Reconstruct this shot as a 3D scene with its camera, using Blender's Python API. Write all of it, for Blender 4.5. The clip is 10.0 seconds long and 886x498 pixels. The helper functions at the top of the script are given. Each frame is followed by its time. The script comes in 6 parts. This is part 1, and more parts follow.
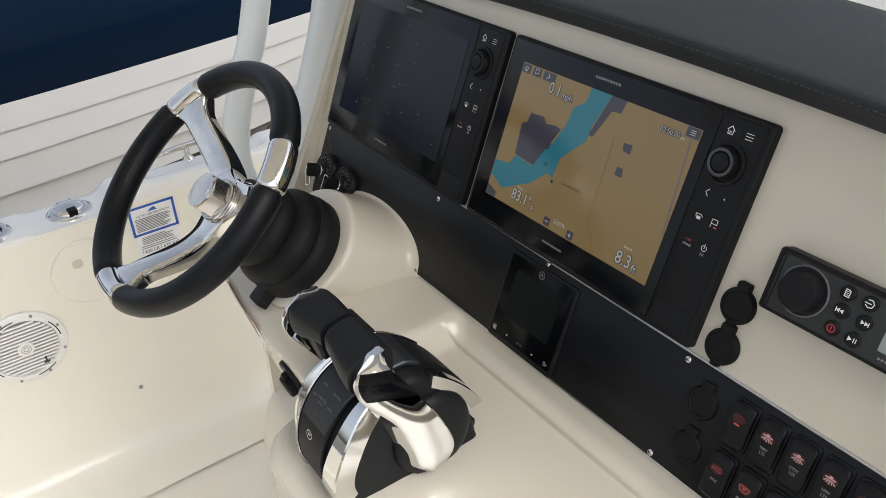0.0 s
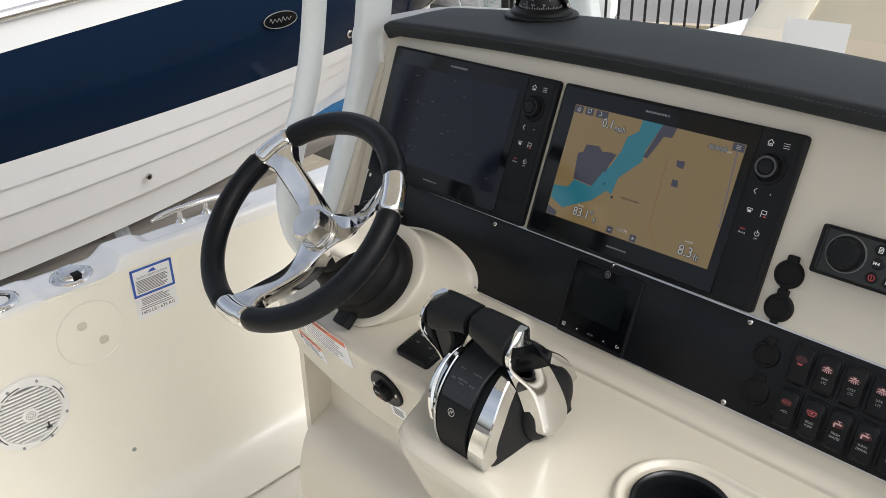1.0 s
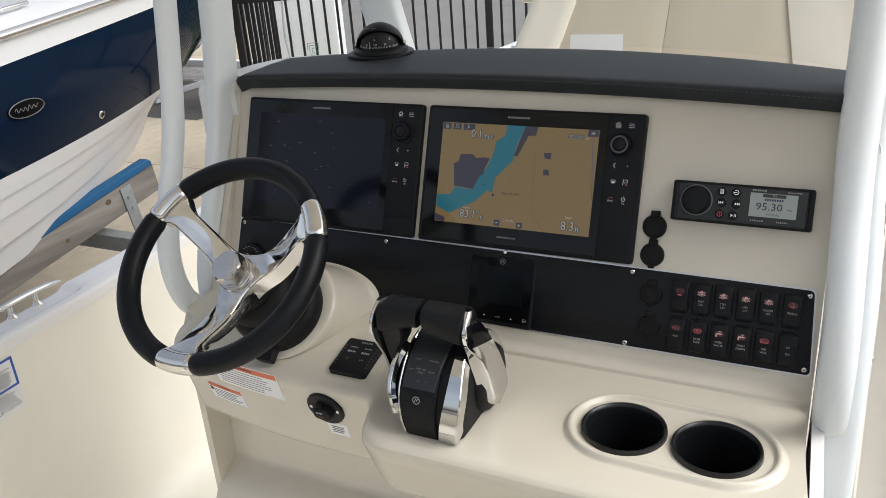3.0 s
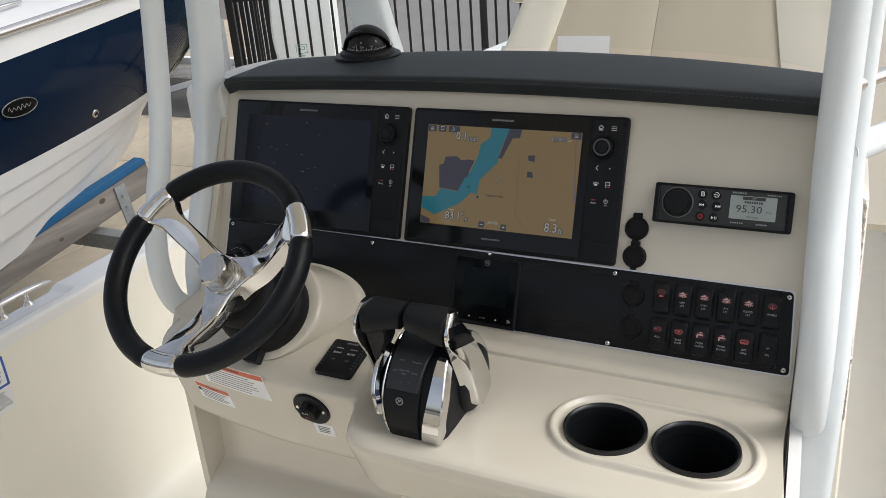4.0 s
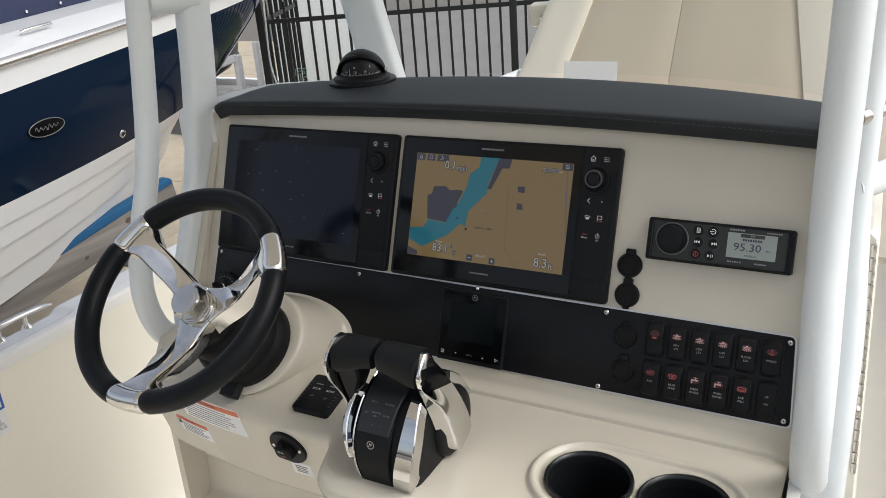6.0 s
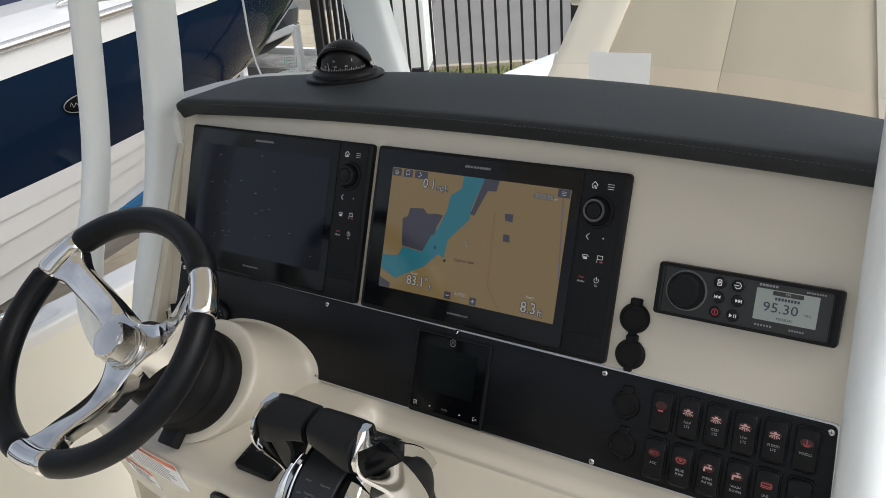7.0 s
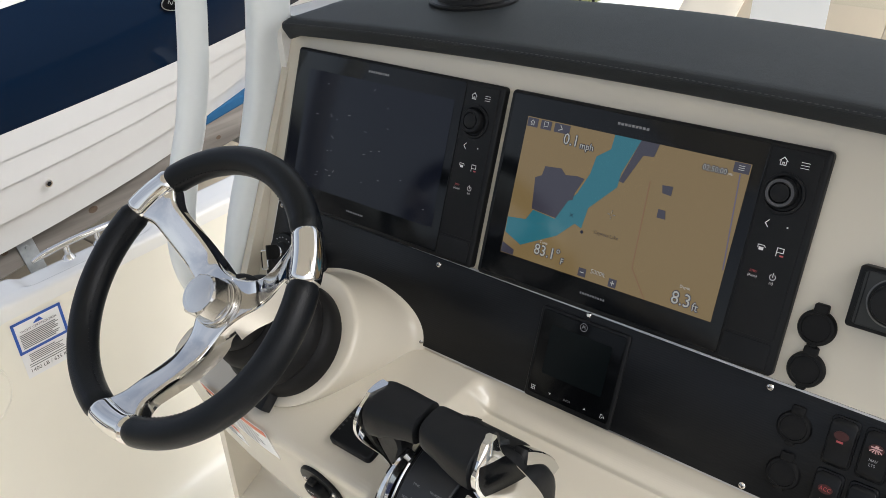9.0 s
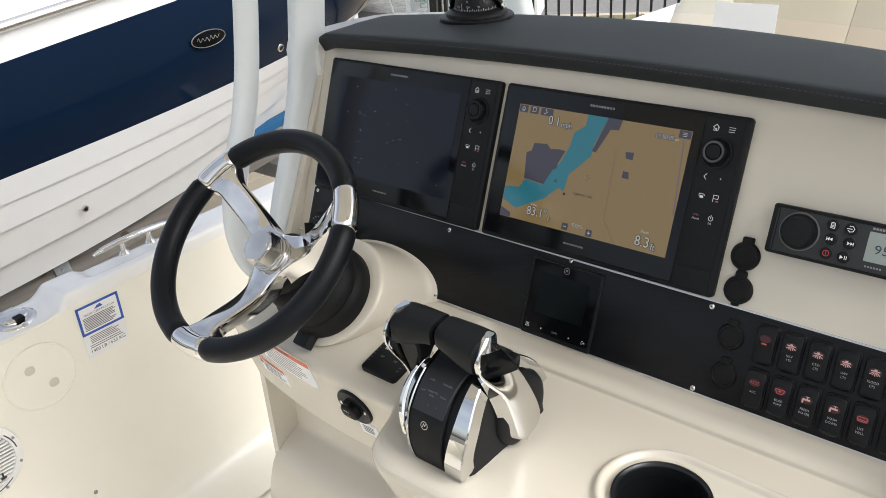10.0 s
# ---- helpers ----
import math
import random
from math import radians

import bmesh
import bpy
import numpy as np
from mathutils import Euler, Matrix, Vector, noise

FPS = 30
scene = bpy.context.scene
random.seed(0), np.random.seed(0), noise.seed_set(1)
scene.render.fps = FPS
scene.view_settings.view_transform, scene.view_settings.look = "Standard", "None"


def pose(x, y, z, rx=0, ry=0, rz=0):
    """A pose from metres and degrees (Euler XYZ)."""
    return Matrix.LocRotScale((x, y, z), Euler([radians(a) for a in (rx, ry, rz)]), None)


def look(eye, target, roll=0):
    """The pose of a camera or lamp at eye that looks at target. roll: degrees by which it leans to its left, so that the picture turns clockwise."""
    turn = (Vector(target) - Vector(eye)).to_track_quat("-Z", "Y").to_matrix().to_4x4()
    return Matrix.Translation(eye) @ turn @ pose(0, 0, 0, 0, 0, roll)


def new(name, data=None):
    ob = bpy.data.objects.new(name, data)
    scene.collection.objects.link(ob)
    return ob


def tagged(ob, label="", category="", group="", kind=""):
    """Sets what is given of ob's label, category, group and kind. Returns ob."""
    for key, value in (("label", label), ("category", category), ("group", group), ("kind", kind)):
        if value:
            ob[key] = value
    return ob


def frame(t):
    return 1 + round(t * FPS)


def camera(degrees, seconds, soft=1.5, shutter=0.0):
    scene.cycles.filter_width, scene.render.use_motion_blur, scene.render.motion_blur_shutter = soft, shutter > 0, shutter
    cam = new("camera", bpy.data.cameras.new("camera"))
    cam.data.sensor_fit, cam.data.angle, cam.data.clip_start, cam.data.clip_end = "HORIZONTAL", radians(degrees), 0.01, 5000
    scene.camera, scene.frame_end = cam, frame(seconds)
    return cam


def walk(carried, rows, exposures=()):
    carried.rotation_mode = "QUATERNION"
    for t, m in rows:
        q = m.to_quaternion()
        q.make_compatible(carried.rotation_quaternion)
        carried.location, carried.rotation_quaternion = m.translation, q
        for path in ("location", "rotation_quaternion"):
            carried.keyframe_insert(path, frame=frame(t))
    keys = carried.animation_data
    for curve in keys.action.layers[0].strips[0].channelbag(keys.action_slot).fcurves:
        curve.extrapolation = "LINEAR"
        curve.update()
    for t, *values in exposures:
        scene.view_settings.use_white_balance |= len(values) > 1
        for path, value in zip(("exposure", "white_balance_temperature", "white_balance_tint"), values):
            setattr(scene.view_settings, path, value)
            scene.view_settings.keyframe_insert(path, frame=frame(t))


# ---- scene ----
cam = camera(56.2, 10.0, soft=0.45)
PATH = [
    (0, (0.748, -0.523, 1.521), (-0.673, 0.415, 0.471), -3.0),
    (0.5, (0.736, -0.697, 1.543), (-0.661, 0.351, 0.568), -2.7),
    (1, (0.722, -0.866, 1.546), (-0.562, 0.379, 0.652), -1.3),
    (1.5, (0.701, -0.919, 1.555), (-0.545, 0.405, 0.723), 0.2),
    (2, (0.591, -0.913, 1.539), (-0.56, 0.497, 0.708), -2.2),
    (2.5, (0.6, -1.046, 1.536), (-0.33, 0.505, 0.684), -4.5),
    (2.7, (0.608, -1.103, 1.539), (-0.264, 0.498, 0.718), -4.6),
    (3.8, (0.642, -1.116, 1.56), (-0.176, 0.535, 0.782), -4.3),
    (4, (0.642, -1.109, 1.556), (-0.189, 0.523, 0.753), -4.4),
    (4.5, (0.648, -1.12, 1.561), (-0.221, 0.483, 0.74), -4.6),
    (5, (0.646, -1.132, 1.564), (-0.214, 0.497, 0.783), -4.4),
    (5.5, (0.651, -1.102, 1.559), (-0.204, 0.543, 0.809), -4.8),
    (5.7, (0.665, -1.074, 1.555), (-0.214, 0.559, 0.806), -4.9),
    (6.8, (0.7, -0.827, 1.529), (-0.297, 0.719, 0.746), -3.9),
    (7, (0.681, -0.769, 1.539), (-0.356, 0.74, 0.734), -4.9),
    (7.5, (0.604, -0.698, 1.56), (-0.49, 0.758, 0.733), -5.7),
    (8, (0.548, -0.668, 1.555), (-0.61, 0.72, 0.7), -5.6),
    (8.5, (0.54, -0.657, 1.554), (-0.628, 0.698, 0.66), -4.5),
    (9, (0.541, -0.672, 1.536), (-0.605, 0.641, 0.555), -3.7),
    (9.5, (0.595, -0.751, 1.553), (-0.6, 0.531, 0.588), -3.5),
    (10, (0.702, -0.862, 1.547), (-0.493, 0.471, 0.655), -4.5),
]
EXPOSURES = ((0, 0.56), (0.5, 0.70), (1, 0.57), (2, 0.52), (2.5, 0.49), (4, 0.24), (5.5, 0.29), (7, 0.35), (7.5, 0.55), (8, 0.67), (9, 0.69), (9.5, 0.75), (10, 0.76))
walk(cam, [(t, look(eye, target, roll)) for t, eye, target, roll in PATH], EXPOSURES)

# ---- world, sun, exposure ----
world = bpy.data.worlds.new("sky")
scene.world = world
world.use_nodes = True
wn = world.node_tree.nodes
sky = wn.new("ShaderNodeTexSky")
sky.sky_type, sky.sun_disc = "NISHITA", False
sky.sun_elevation, sky.sun_rotation = radians(47), radians(77)
sky.air_density, sky.dust_density, sky.ozone_density = 1.0, 4.5, 1.0
wn["Background"].inputs[1].default_value = 0.15
# broken white cloud all over the sky
cloud, cover, blend_sky, bright, milky = wn.new("ShaderNodeTexNoise"), wn.new("ShaderNodeValToRGB"), wn.new("ShaderNodeMix"), wn.new("ShaderNodeHueSaturation"), wn.new("ShaderNodeHueSaturation")
cloud.inputs["Scale"].default_value, cloud.inputs["Detail"].default_value, cloud.inputs["Roughness"].default_value = 3.2, 6.0, 0.62
cover.color_ramp.elements[0].position, cover.color_ramp.elements[1].position = 0.40, 0.62
blend_sky.data_type = "RGBA"
milky.inputs["Saturation"].default_value = 0.55
bright.inputs["Saturation"].default_value, bright.inputs["Value"].default_value = 0.40, 1.22
for a, b in ((wn.new("ShaderNodeTexCoord").outputs["Generated"], cloud.inputs["Vector"]), (cloud.outputs[0], cover.inputs[0]), (cover.outputs[0], blend_sky.inputs[0]), (sky.outputs[0], bright.inputs["Color"]),
             (sky.outputs[0], milky.inputs["Color"]), (milky.outputs[0], blend_sky.inputs[6]), (bright.outputs[0], blend_sky.inputs[7]), (blend_sky.outputs[2], wn["Background"].inputs[0])):
    world.node_tree.links.new(a, b)
sun = new("sun", bpy.data.lights.new("sun", "SUN"))
sun.data.energy, sun.data.angle, sun.data.color = 1.1, radians(40), (0.92, 1.0, 1.09)
sun.matrix_world = look((0, 0, 0), (-0.66, -0.15, -0.73))


# ---- materials ----
def mat(name, color, rough=0.5, metal=0.0, grain=0.0, grain_scale=60.0, stain=0.0, stain_scale=3.0, bump=0.0, bump_scale=200.0, coat=0.0, emit=0.0, tint=None, spec=0.5, dim=1.0):
    m = bpy.data.materials.new(name)
    m.use_nodes = True
    nt = m.node_tree
    b = nt.nodes["Principled BSDF"]
    b.inputs["Base Color"].default_value = (*color, 1)
    b.inputs["Roughness"].default_value = rough
    b.inputs["Metallic"].default_value = metal
    b.inputs["Coat Weight"].default_value = coat
    b.inputs["Coat Roughness"].default_value = 0.08
    b.inputs["Specular IOR Level"].default_value = spec
    if emit:
        b.inputs["Base Color"].default_value = tuple(c * dim for c in color) + (1,)
        b.inputs["Emission Color"].default_value = (*color, 1)
        b.inputs["Emission Strength"].default_value = emit
    co = nt.nodes.new("ShaderNodeTexCoord")
    last = None
    for amount, size, other in ((grain, grain_scale, None), (stain, stain_scale, tint)):
        if not amount:
            continue
        n = nt.nodes.new("ShaderNodeTexNoise")
        n.inputs["Scale"].default_value, n.inputs["Detail"].default_value = size, 5
        nt.links.new(co.outputs["Object"], n.inputs["Vector"])
        ramp = nt.nodes.new("ShaderNodeValToRGB")
        ramp.color_ramp.interpolation = "EASE"
        ramp.color_ramp.elements[0].position, ramp.color_ramp.elements[1].position = 0.28, 0.75
        nt.links.new(n.outputs[0], ramp.inputs[0])
        mix = nt.nodes.new("ShaderNodeMix")
        mix.data_type = "RGBA"
        if last:
            nt.links.new(last, mix.inputs[6])
        else:
            mix.inputs[6].default_value = (*color, 1)
        dark = other or tuple(c * 0.55 for c in color)
        mix.inputs[7].default_value = (*dark, 1)
        mul = nt.nodes.new("ShaderNodeMath")
        mul.operation = "MULTIPLY"
        mul.inputs[1].default_value = amount
        nt.links.new(ramp.outputs[0], mul.inputs[0])
        nt.links.new(mul.outputs[0], mix.inputs[0])
        last = mix.outputs[2]
        rr = nt.nodes.new("ShaderNodeMapRange")
        rr.inputs[3].default_value, rr.inputs[4].default_value = max(0.02, rough - 0.025), min(1, rough + 0.035)
        nt.links.new(n.outputs[0], rr.inputs[0])
        nt.links.new(rr.outputs[0], b.inputs["Roughness"])
    if last:
        nt.links.new(last, b.inputs["Base Color"])
    if bump:
        n = nt.nodes.new("ShaderNodeTexNoise")
        n.inputs["Scale"].default_value, n.inputs["Detail"].default_value = bump_scale, 4
        nt.links.new(co.outputs["Object"], n.inputs["Vector"])
        bp = nt.nodes.new("ShaderNodeBump")
        bp.inputs["Strength"].default_value, bp.inputs["Distance"].default_value = bump, 0.001
        nt.links.new(n.outputs[0], bp.inputs["Height"])
        nt.links.new(bp.outputs[0], b.inputs["Normal"])
    return m


def ribbed(name, color, rough, pitch, strength, axis=1):
    m = mat(name, color, rough, grain=0.15, grain_scale=30, spec=0.22)
    nt = m.node_tree
    w = nt.nodes.new("ShaderNodeTexWave")
    w.wave_type, w.bands_direction, w.wave_profile = "BANDS", "XYZ"[axis], "SIN"
    w.inputs["Scale"].default_value = 2 * math.pi / (20 * pitch)
    bp = nt.nodes.new("ShaderNodeBump")
    bp.inputs["Strength"].default_value, bp.inputs["Distance"].default_value = strength, 0.0006
    co = nt.nodes.new("ShaderNodeTexCoord")
    nt.links.new(co.outputs["Object"], w.inputs["Vector"])
    nt.links.new(w.outputs["Fac"], bp.inputs["Height"])
    nt.links.new(bp.outputs[0], nt.nodes["Principled BSDF"].inputs["Normal"])
    return m


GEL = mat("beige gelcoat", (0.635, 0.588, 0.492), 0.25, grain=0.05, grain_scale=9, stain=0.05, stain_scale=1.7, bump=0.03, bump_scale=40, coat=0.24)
LINER = mat("cream gelcoat liner", (0.85, 0.815, 0.715), 0.32, grain=0.04, grain_scale=8, stain=0.06, stain_scale=1.3, bump=0.04, bump_scale=30, coat=0.2)
SOLE = mat("cream non-skid sole", (0.85, 0.80, 0.70), 0.55, grain=0.05, grain_scale=12, bump=0.5, bump_scale=420)
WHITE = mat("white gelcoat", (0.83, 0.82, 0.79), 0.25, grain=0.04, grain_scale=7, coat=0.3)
POWDER = mat("white powder coat", (0.745, 0.785, 0.80), 0.30, grain=0.03, grain_scale=120, bump=0.04, bump_scale=300, coat=0.3)
PLASTIC = mat("black plastic", (0.0078, 0.0084, 0.0096), 0.40, spec=0.2, grain=0.2, grain_scale=90, bump=0.05, bump_scale=900)
SATIN = mat("satin black plastic", (0.0080, 0.0087, 0.0100), 0.5, spec=0.2, grain=0.2, grain_scale=120, bump=0.12, bump_scale=1500)
GLOSS = mat("black glass", (0.003, 0.0034, 0.004), 0.16, spec=0.14, stain=0.3, stain_scale=14)
GLASS_FRONT = mat("display glass", (0.0048, 0.0056, 0.0068), 0.12, spec=0.26, stain=0.3, stain_scale=14)
FASCIA = mat("dark grey fascia plastic", (0.030, 0.033, 0.034), 0.5, spec=0.3, grain=0.15, grain_scale=90)
RUBBER = mat("black rubber", (0.007, 0.007, 0.0075), 0.58, spec=0.2, grain=0.25, grain_scale=70, bump=0.1, bump_scale=700)
LEATHER = mat("black stitched leather", (0.005, 0.0062, 0.008), 0.38, spec=0.2, grain=0.25, grain_scale=80, bump=0.25, bump_scale=900)
VINYL = mat("charcoal vinyl", (0.0255, 0.030, 0.0345), 0.55, spec=0.28, grain=0.3, grain_scale=45, stain=0.2, stain_scale=6, bump=0.55, bump_scale=650)
THREAD = mat("grey thread", (0.062, 0.066, 0.071), 0.8)
STEEL = mat("polished stainless steel", (0.71, 0.695, 0.67), 0.055, 1.0, stain=0.06, stain_scale=20)
SATIN_STEEL = mat("satin stainless steel", (0.66, 0.64, 0.61), 0.24, 1.0, stain=0.15, stain_scale=40, bump=0.05, bump_scale=400)
CHROME = mat("chrome plate", (0.67, 0.67, 0.665), 0.04, 1.0)
BRUSHED = mat("satin aluminium edge", (0.62, 0.62, 0.62), 0.35, 1.0)
RIBS = ribbed("ribbed black panel", (0.0068, 0.0076, 0.0090), 0.30, 0.0026, 0.13)
SCREEN_OFF = mat("dim navy screen", (0.005, 0.0065, 0.014), 0.14, emit=0.30, dim=0.3, spec=0.26)
LAND = mat("chart land tan", (0.355, 0.245, 0.105), 0.15, emit=0.28, dim=0.03)
RIVER = mat("chart water blue", (0.036, 0.25, 0.33), 0.15, emit=0.28, dim=0.03)
URBAN = mat("chart built-up grey", (0.075, 0.070, 0.100), 0.15, emit=0.28, dim=0.03)
INK = mat("pale display lettering", (0.60, 0.61, 0.59), 0.4, emit=0.30, dim=0.1)
INK_DARK = mat("dark display lettering", (0.018, 0.022, 0.05), 0.5)
PRINT = mat("white printed lettering", (0.80, 0.80, 0.80), 0.6)
PRINT_MID = mat("pale grey printed lettering", (0.42, 0.43, 0.44), 0.6)
PRINT_DIM = mat("grey printed lettering", (0.22, 0.22, 0.23), 0.6)
RED = mat("red backlit legend", (0.42, 0.075, 0.08), 0.5, emit=0.08)
RED_LENS = mat("dark red lens", (0.045, 0.006, 0.006), 0.3)
LCD = mat("grey lcd", (0.275, 0.31, 0.288), 0.25, emit=0.16, dim=0.7)
PAPER = mat("white paper", (0.80, 0.80, 0.80), 0.8, grain=0.05, grain_scale=30)
THIN_PAPER = mat("thin white paper", (0.82, 0.83, 0.84), 0.8, grain=0.03, grain_scale=30)
trans = THIN_PAPER.node_tree.nodes.new("ShaderNodeBsdfTranslucent")
trans.inputs[0].default_value = (0.93, 0.94, 0.95, 1)
blend = THIN_PAPER.node_tree.nodes.new("ShaderNodeMixShader")
blend.inputs[0].default_value = 0.7
THIN_PAPER.node_tree.links.new(THIN_PAPER.node_tree.nodes["Principled BSDF"].outputs[0], blend.inputs[1])
THIN_PAPER.node_tree.links.new(trans.outputs[0], blend.inputs[2])
THIN_PAPER.node_tree.links.new(blend.outputs[0], THIN_PAPER.node_tree.nodes["Material Output"].inputs[0])
BLUE_INK = mat("blue sticker ink", (0.03, 0.10, 0.42), 0.4)
ORANGE_INK = mat("orange-red sticker ink", (0.60, 0.13, 0.05), 0.45)
BAR_INK = mat("grey unreadable print", (0.17, 0.17, 0.18), 0.6)
BLACK_INK = mat("black print", (0.03, 0.03, 0.03), 0.6)
NAVY = mat("navy gelcoat", (0.0030, 0.0098, 0.0250), 0.05, coat=0.0, spec=0.15, stain=0.2, stain_scale=1.2, bump=0.5, bump_scale=8)
CANVAS = mat("navy canvas", (0.012, 0.018, 0.05), 0.85, bump=0.4, bump_scale=500)
SEAT = mat("tan quilted vinyl", (0.52, 0.45, 0.345), 0.5, grain=0.08, grain_scale=14, bump=0.2, bump_scale=600)
BOLSTER = mat("ivory vinyl", (0.70, 0.64, 0.54), 0.45, grain=0.06, grain_scale=14, bump=0.15, bump_scale=600)
WOOD = mat("weathered grey timber", (0.215, 0.195, 0.172), 0.85, grain=1.0, grain_scale=24, stain=0.85, stain_scale=9, tint=(0.085, 0.073, 0.062), bump=0.6, bump_scale=90)
streak = WOOD.node_tree.nodes.new("ShaderNodeMapping")
streak.inputs["Scale"].default_value = (1.0, 0.06, 1.0)
for link in list(WOOD.node_tree.links):
    if link.from_node.type == "TEX_COORD" and link.to_node.type == "TEX_NOISE":
        WOOD.node_tree.links.new(link.from_socket, streak.inputs["Vector"])
        WOOD.node_tree.links.new(streak.outputs["Vector"], link.to_socket)
KEYPAD = mat("charcoal key film", (0.014, 0.016, 0.019), 0.42, spec=0.45, bump=0.1, bump_scale=900)
CARPET = mat("blue bunk carpet", (0.006, 0.066, 0.155), 0.95, bump=0.8, bump_scale=600)
GALV = mat("galvanised steel", (0.36, 0.38, 0.39), 0.5, 0.7, grain=0.4, grain_scale=30)
CONCRETE = mat("tan concrete", (0.50, 0.425, 0.315), 0.9, grain=0.3, grain_scale=6, stain=0.35, stain_scale=0.6, bump=0.5, bump_scale=80)
ASPHALT = mat("grey asphalt", (0.23, 0.215, 0.205), 0.9, grain=0.35, grain_scale=40, stain=0.25, stain_scale=0.8, bump=0.6, bump_scale=150)
IRON = mat("black painted iron", (0.012, 0.012, 0.013), 0.45, grain=0.2, grain_scale=40)
GRASS = mat("dry green grass", (0.13, 0.16, 0.05), 0.9, grain=0.5, grain_scale=8, stain=0.4, stain_scale=1.5, tint=(0.22, 0.19, 0.09))
DECKWHITE = mat("chalky white gelcoat", (0.60, 0.60, 0.59), 0.3, grain=0.04, grain_scale=7, coat=0.2)
BOXWHITE = mat("white painted panel", (0.80, 0.81, 0.82), 0.5, stain=0.08, stain_scale=2)
ACRYLIC = bpy.data.materials.new("clear acrylic")
ACRYLIC.use_nodes = True
an = ACRYLIC.node_tree.nodes
thin, shine, edge_on, curve, both = an.new("ShaderNodeBsdfTransparent"), an.new("ShaderNodeBsdfGlossy"), an.new("ShaderNodeLayerWeight"), an.new("ShaderNodeMath"), an.new("ShaderNodeMixShader")
curve.operation = "POWER"
curve.inputs[1].default_value = 4.0
thin.inputs[0].default_value = (0.97, 0.985, 0.98, 1)
shine.inputs["Roughness"].default_value, edge_on.inputs[0].default_value = 0.03, 0.4
for a, b in ((edge_on.outputs[1], curve.inputs[0]), (curve.outputs[0], both.inputs[0]), (thin.outputs[0], both.inputs[1]), (shine.outputs[0], both.inputs[2]), (both.outputs[0], an["Material Output"].inputs[0])):
    ACRYLIC.node_tree.links.new(a, b)


# ---- mesh helpers ----
def smooth_by_angle(me, degrees=35):
    for p in me.polygons:
        p.use_smooth = True
    me.set_sharp_from_angle(angle=radians(degrees))


def thing(name, m=Matrix(), label="", category="", group="", kind=""):
    ob = new(name)
    ob.matrix_world = m
    ob.empty_display_size = 0.05
    return tagged(ob, label, category, group, kind)


def part(name, bm, material, parent=None, label="", angle=35, m=None):
    me = bpy.data.meshes.new(name)
    bmesh.ops.recalc_face_normals(bm, faces=bm.faces)
    bm.to_mesh(me)
    bm.free()
    me.materials.append(material)
    smooth_by_angle(me, angle)
    ob = new(name, me)
    if parent:
        ob.parent = parent
    if m is not None:
        ob.matrix_basis = m
    if label:
        ob["label"] = label
    return ob


def whole(name, bm, material, label, category, m=Matrix(), group="", kind="", angle=35):
    return tagged(part(name, bm, material, angle=angle, m=m), label, category, group, kind)


def rrect(w, h, r, n=5, cx=0.0, cy=0.0):
    r = min(r, w / 2 - 1e-5, h / 2 - 1e-5)
    out = []
    for sx, sy, a0 in ((1, 1, 0), (-1, 1, 90), (-1, -1, 180), (1, -1, 270)):
        for i in range(n + 1):
            a = radians(a0 + 90 * i / n)
            out.append((cx + sx * (w / 2 - r) + r * math.cos(a), cy + sy * (h / 2 - r) + r * math.sin(a)))
    return out


def circle(r, n=32, cx=0.0, cy=0.0, ry=None):
    return [(cx + r * math.cos(2 * math.pi * i / n), cy + (ry or r) * math.sin(2 * math.pi * i / n)) for i in range(n)]


def inset(poly, d):
    n, out = len(poly), []
    for i in range(n):
        a, b, c = Vector(poly[i - 1]), Vector(poly[i]), Vector(poly[(i + 1) % n])
        e1, e2 = (b - a), (c - b)
        if e1.length < 1e-9 or e2.length < 1e-9:
            out.append(tuple(b))
            continue
        n1, n2 = Vector((-e1.y, e1.x)).normalized(), Vector((-e2.y, e2.x)).normalized()
        k = n1 + n2
        k = k / max(0.3, k.dot(n1)) if k.length > 1e-6 else n1
        out.append(tuple(b + k * d))
    return out


def rings(bm, loops, cap0=True, cap1=True, closed=True):
    vs = [[bm.verts.new(p) for p in loop] for loop in loops]
    for a, b in zip(vs, vs[1:]):
        n = len(a)
        for i in range(n if closed else n - 1):
            j = (i + 1) % n
            bm.faces.new((a[i], a[j], b[j], b[i]))
    if cap0:
        bm.faces.new(list(reversed(vs[0])))
    if cap1:
        bm.faces.new(vs[-1])
    return vs


def slab(bm, poly, z0, z1, bevel=0.0, steps=3, back=False):
    """An outline (counter-clockwise) raised from z0 to z1 with a rounded front edge."""
    loops = [[(x, y, z0) for x, y in poly]]
    if bevel:
        for i in range(steps + 1):
            a = math.pi / 2 * i / steps
            d, z = bevel * (1 - math.cos(a)), z1 - bevel + bevel * math.sin(a)
            loops.append([(x, y, z) for x, y in inset(poly, d)])
    else:
        loops.append([(x, y, z1) for x, y in poly])
    rings(bm, loops)
    return bm


def mesh():
    return bmesh.new()


def plate(poly, z0, z1, bevel=0.0, steps=3):
    return slab(mesh(), poly, z0, z1, bevel, steps)


def flat(poly, z=0.0, bm=None):
    bm = bm or mesh()
    bm.faces.new([bm.verts.new((x, y, z)) for x, y in poly])
    return bm


def lathe(bm, profile, n=40, m=Matrix(), cap0=True, cap1=True, squash=1.0):
    loops = [[m @ Vector((r * math.cos(2 * math.pi * i / n), squash * r * math.sin(2 * math.pi * i / n), z)) for i in range(n)] for r, z in profile]
    rings(bm, loops, cap0, cap1)
    return bm


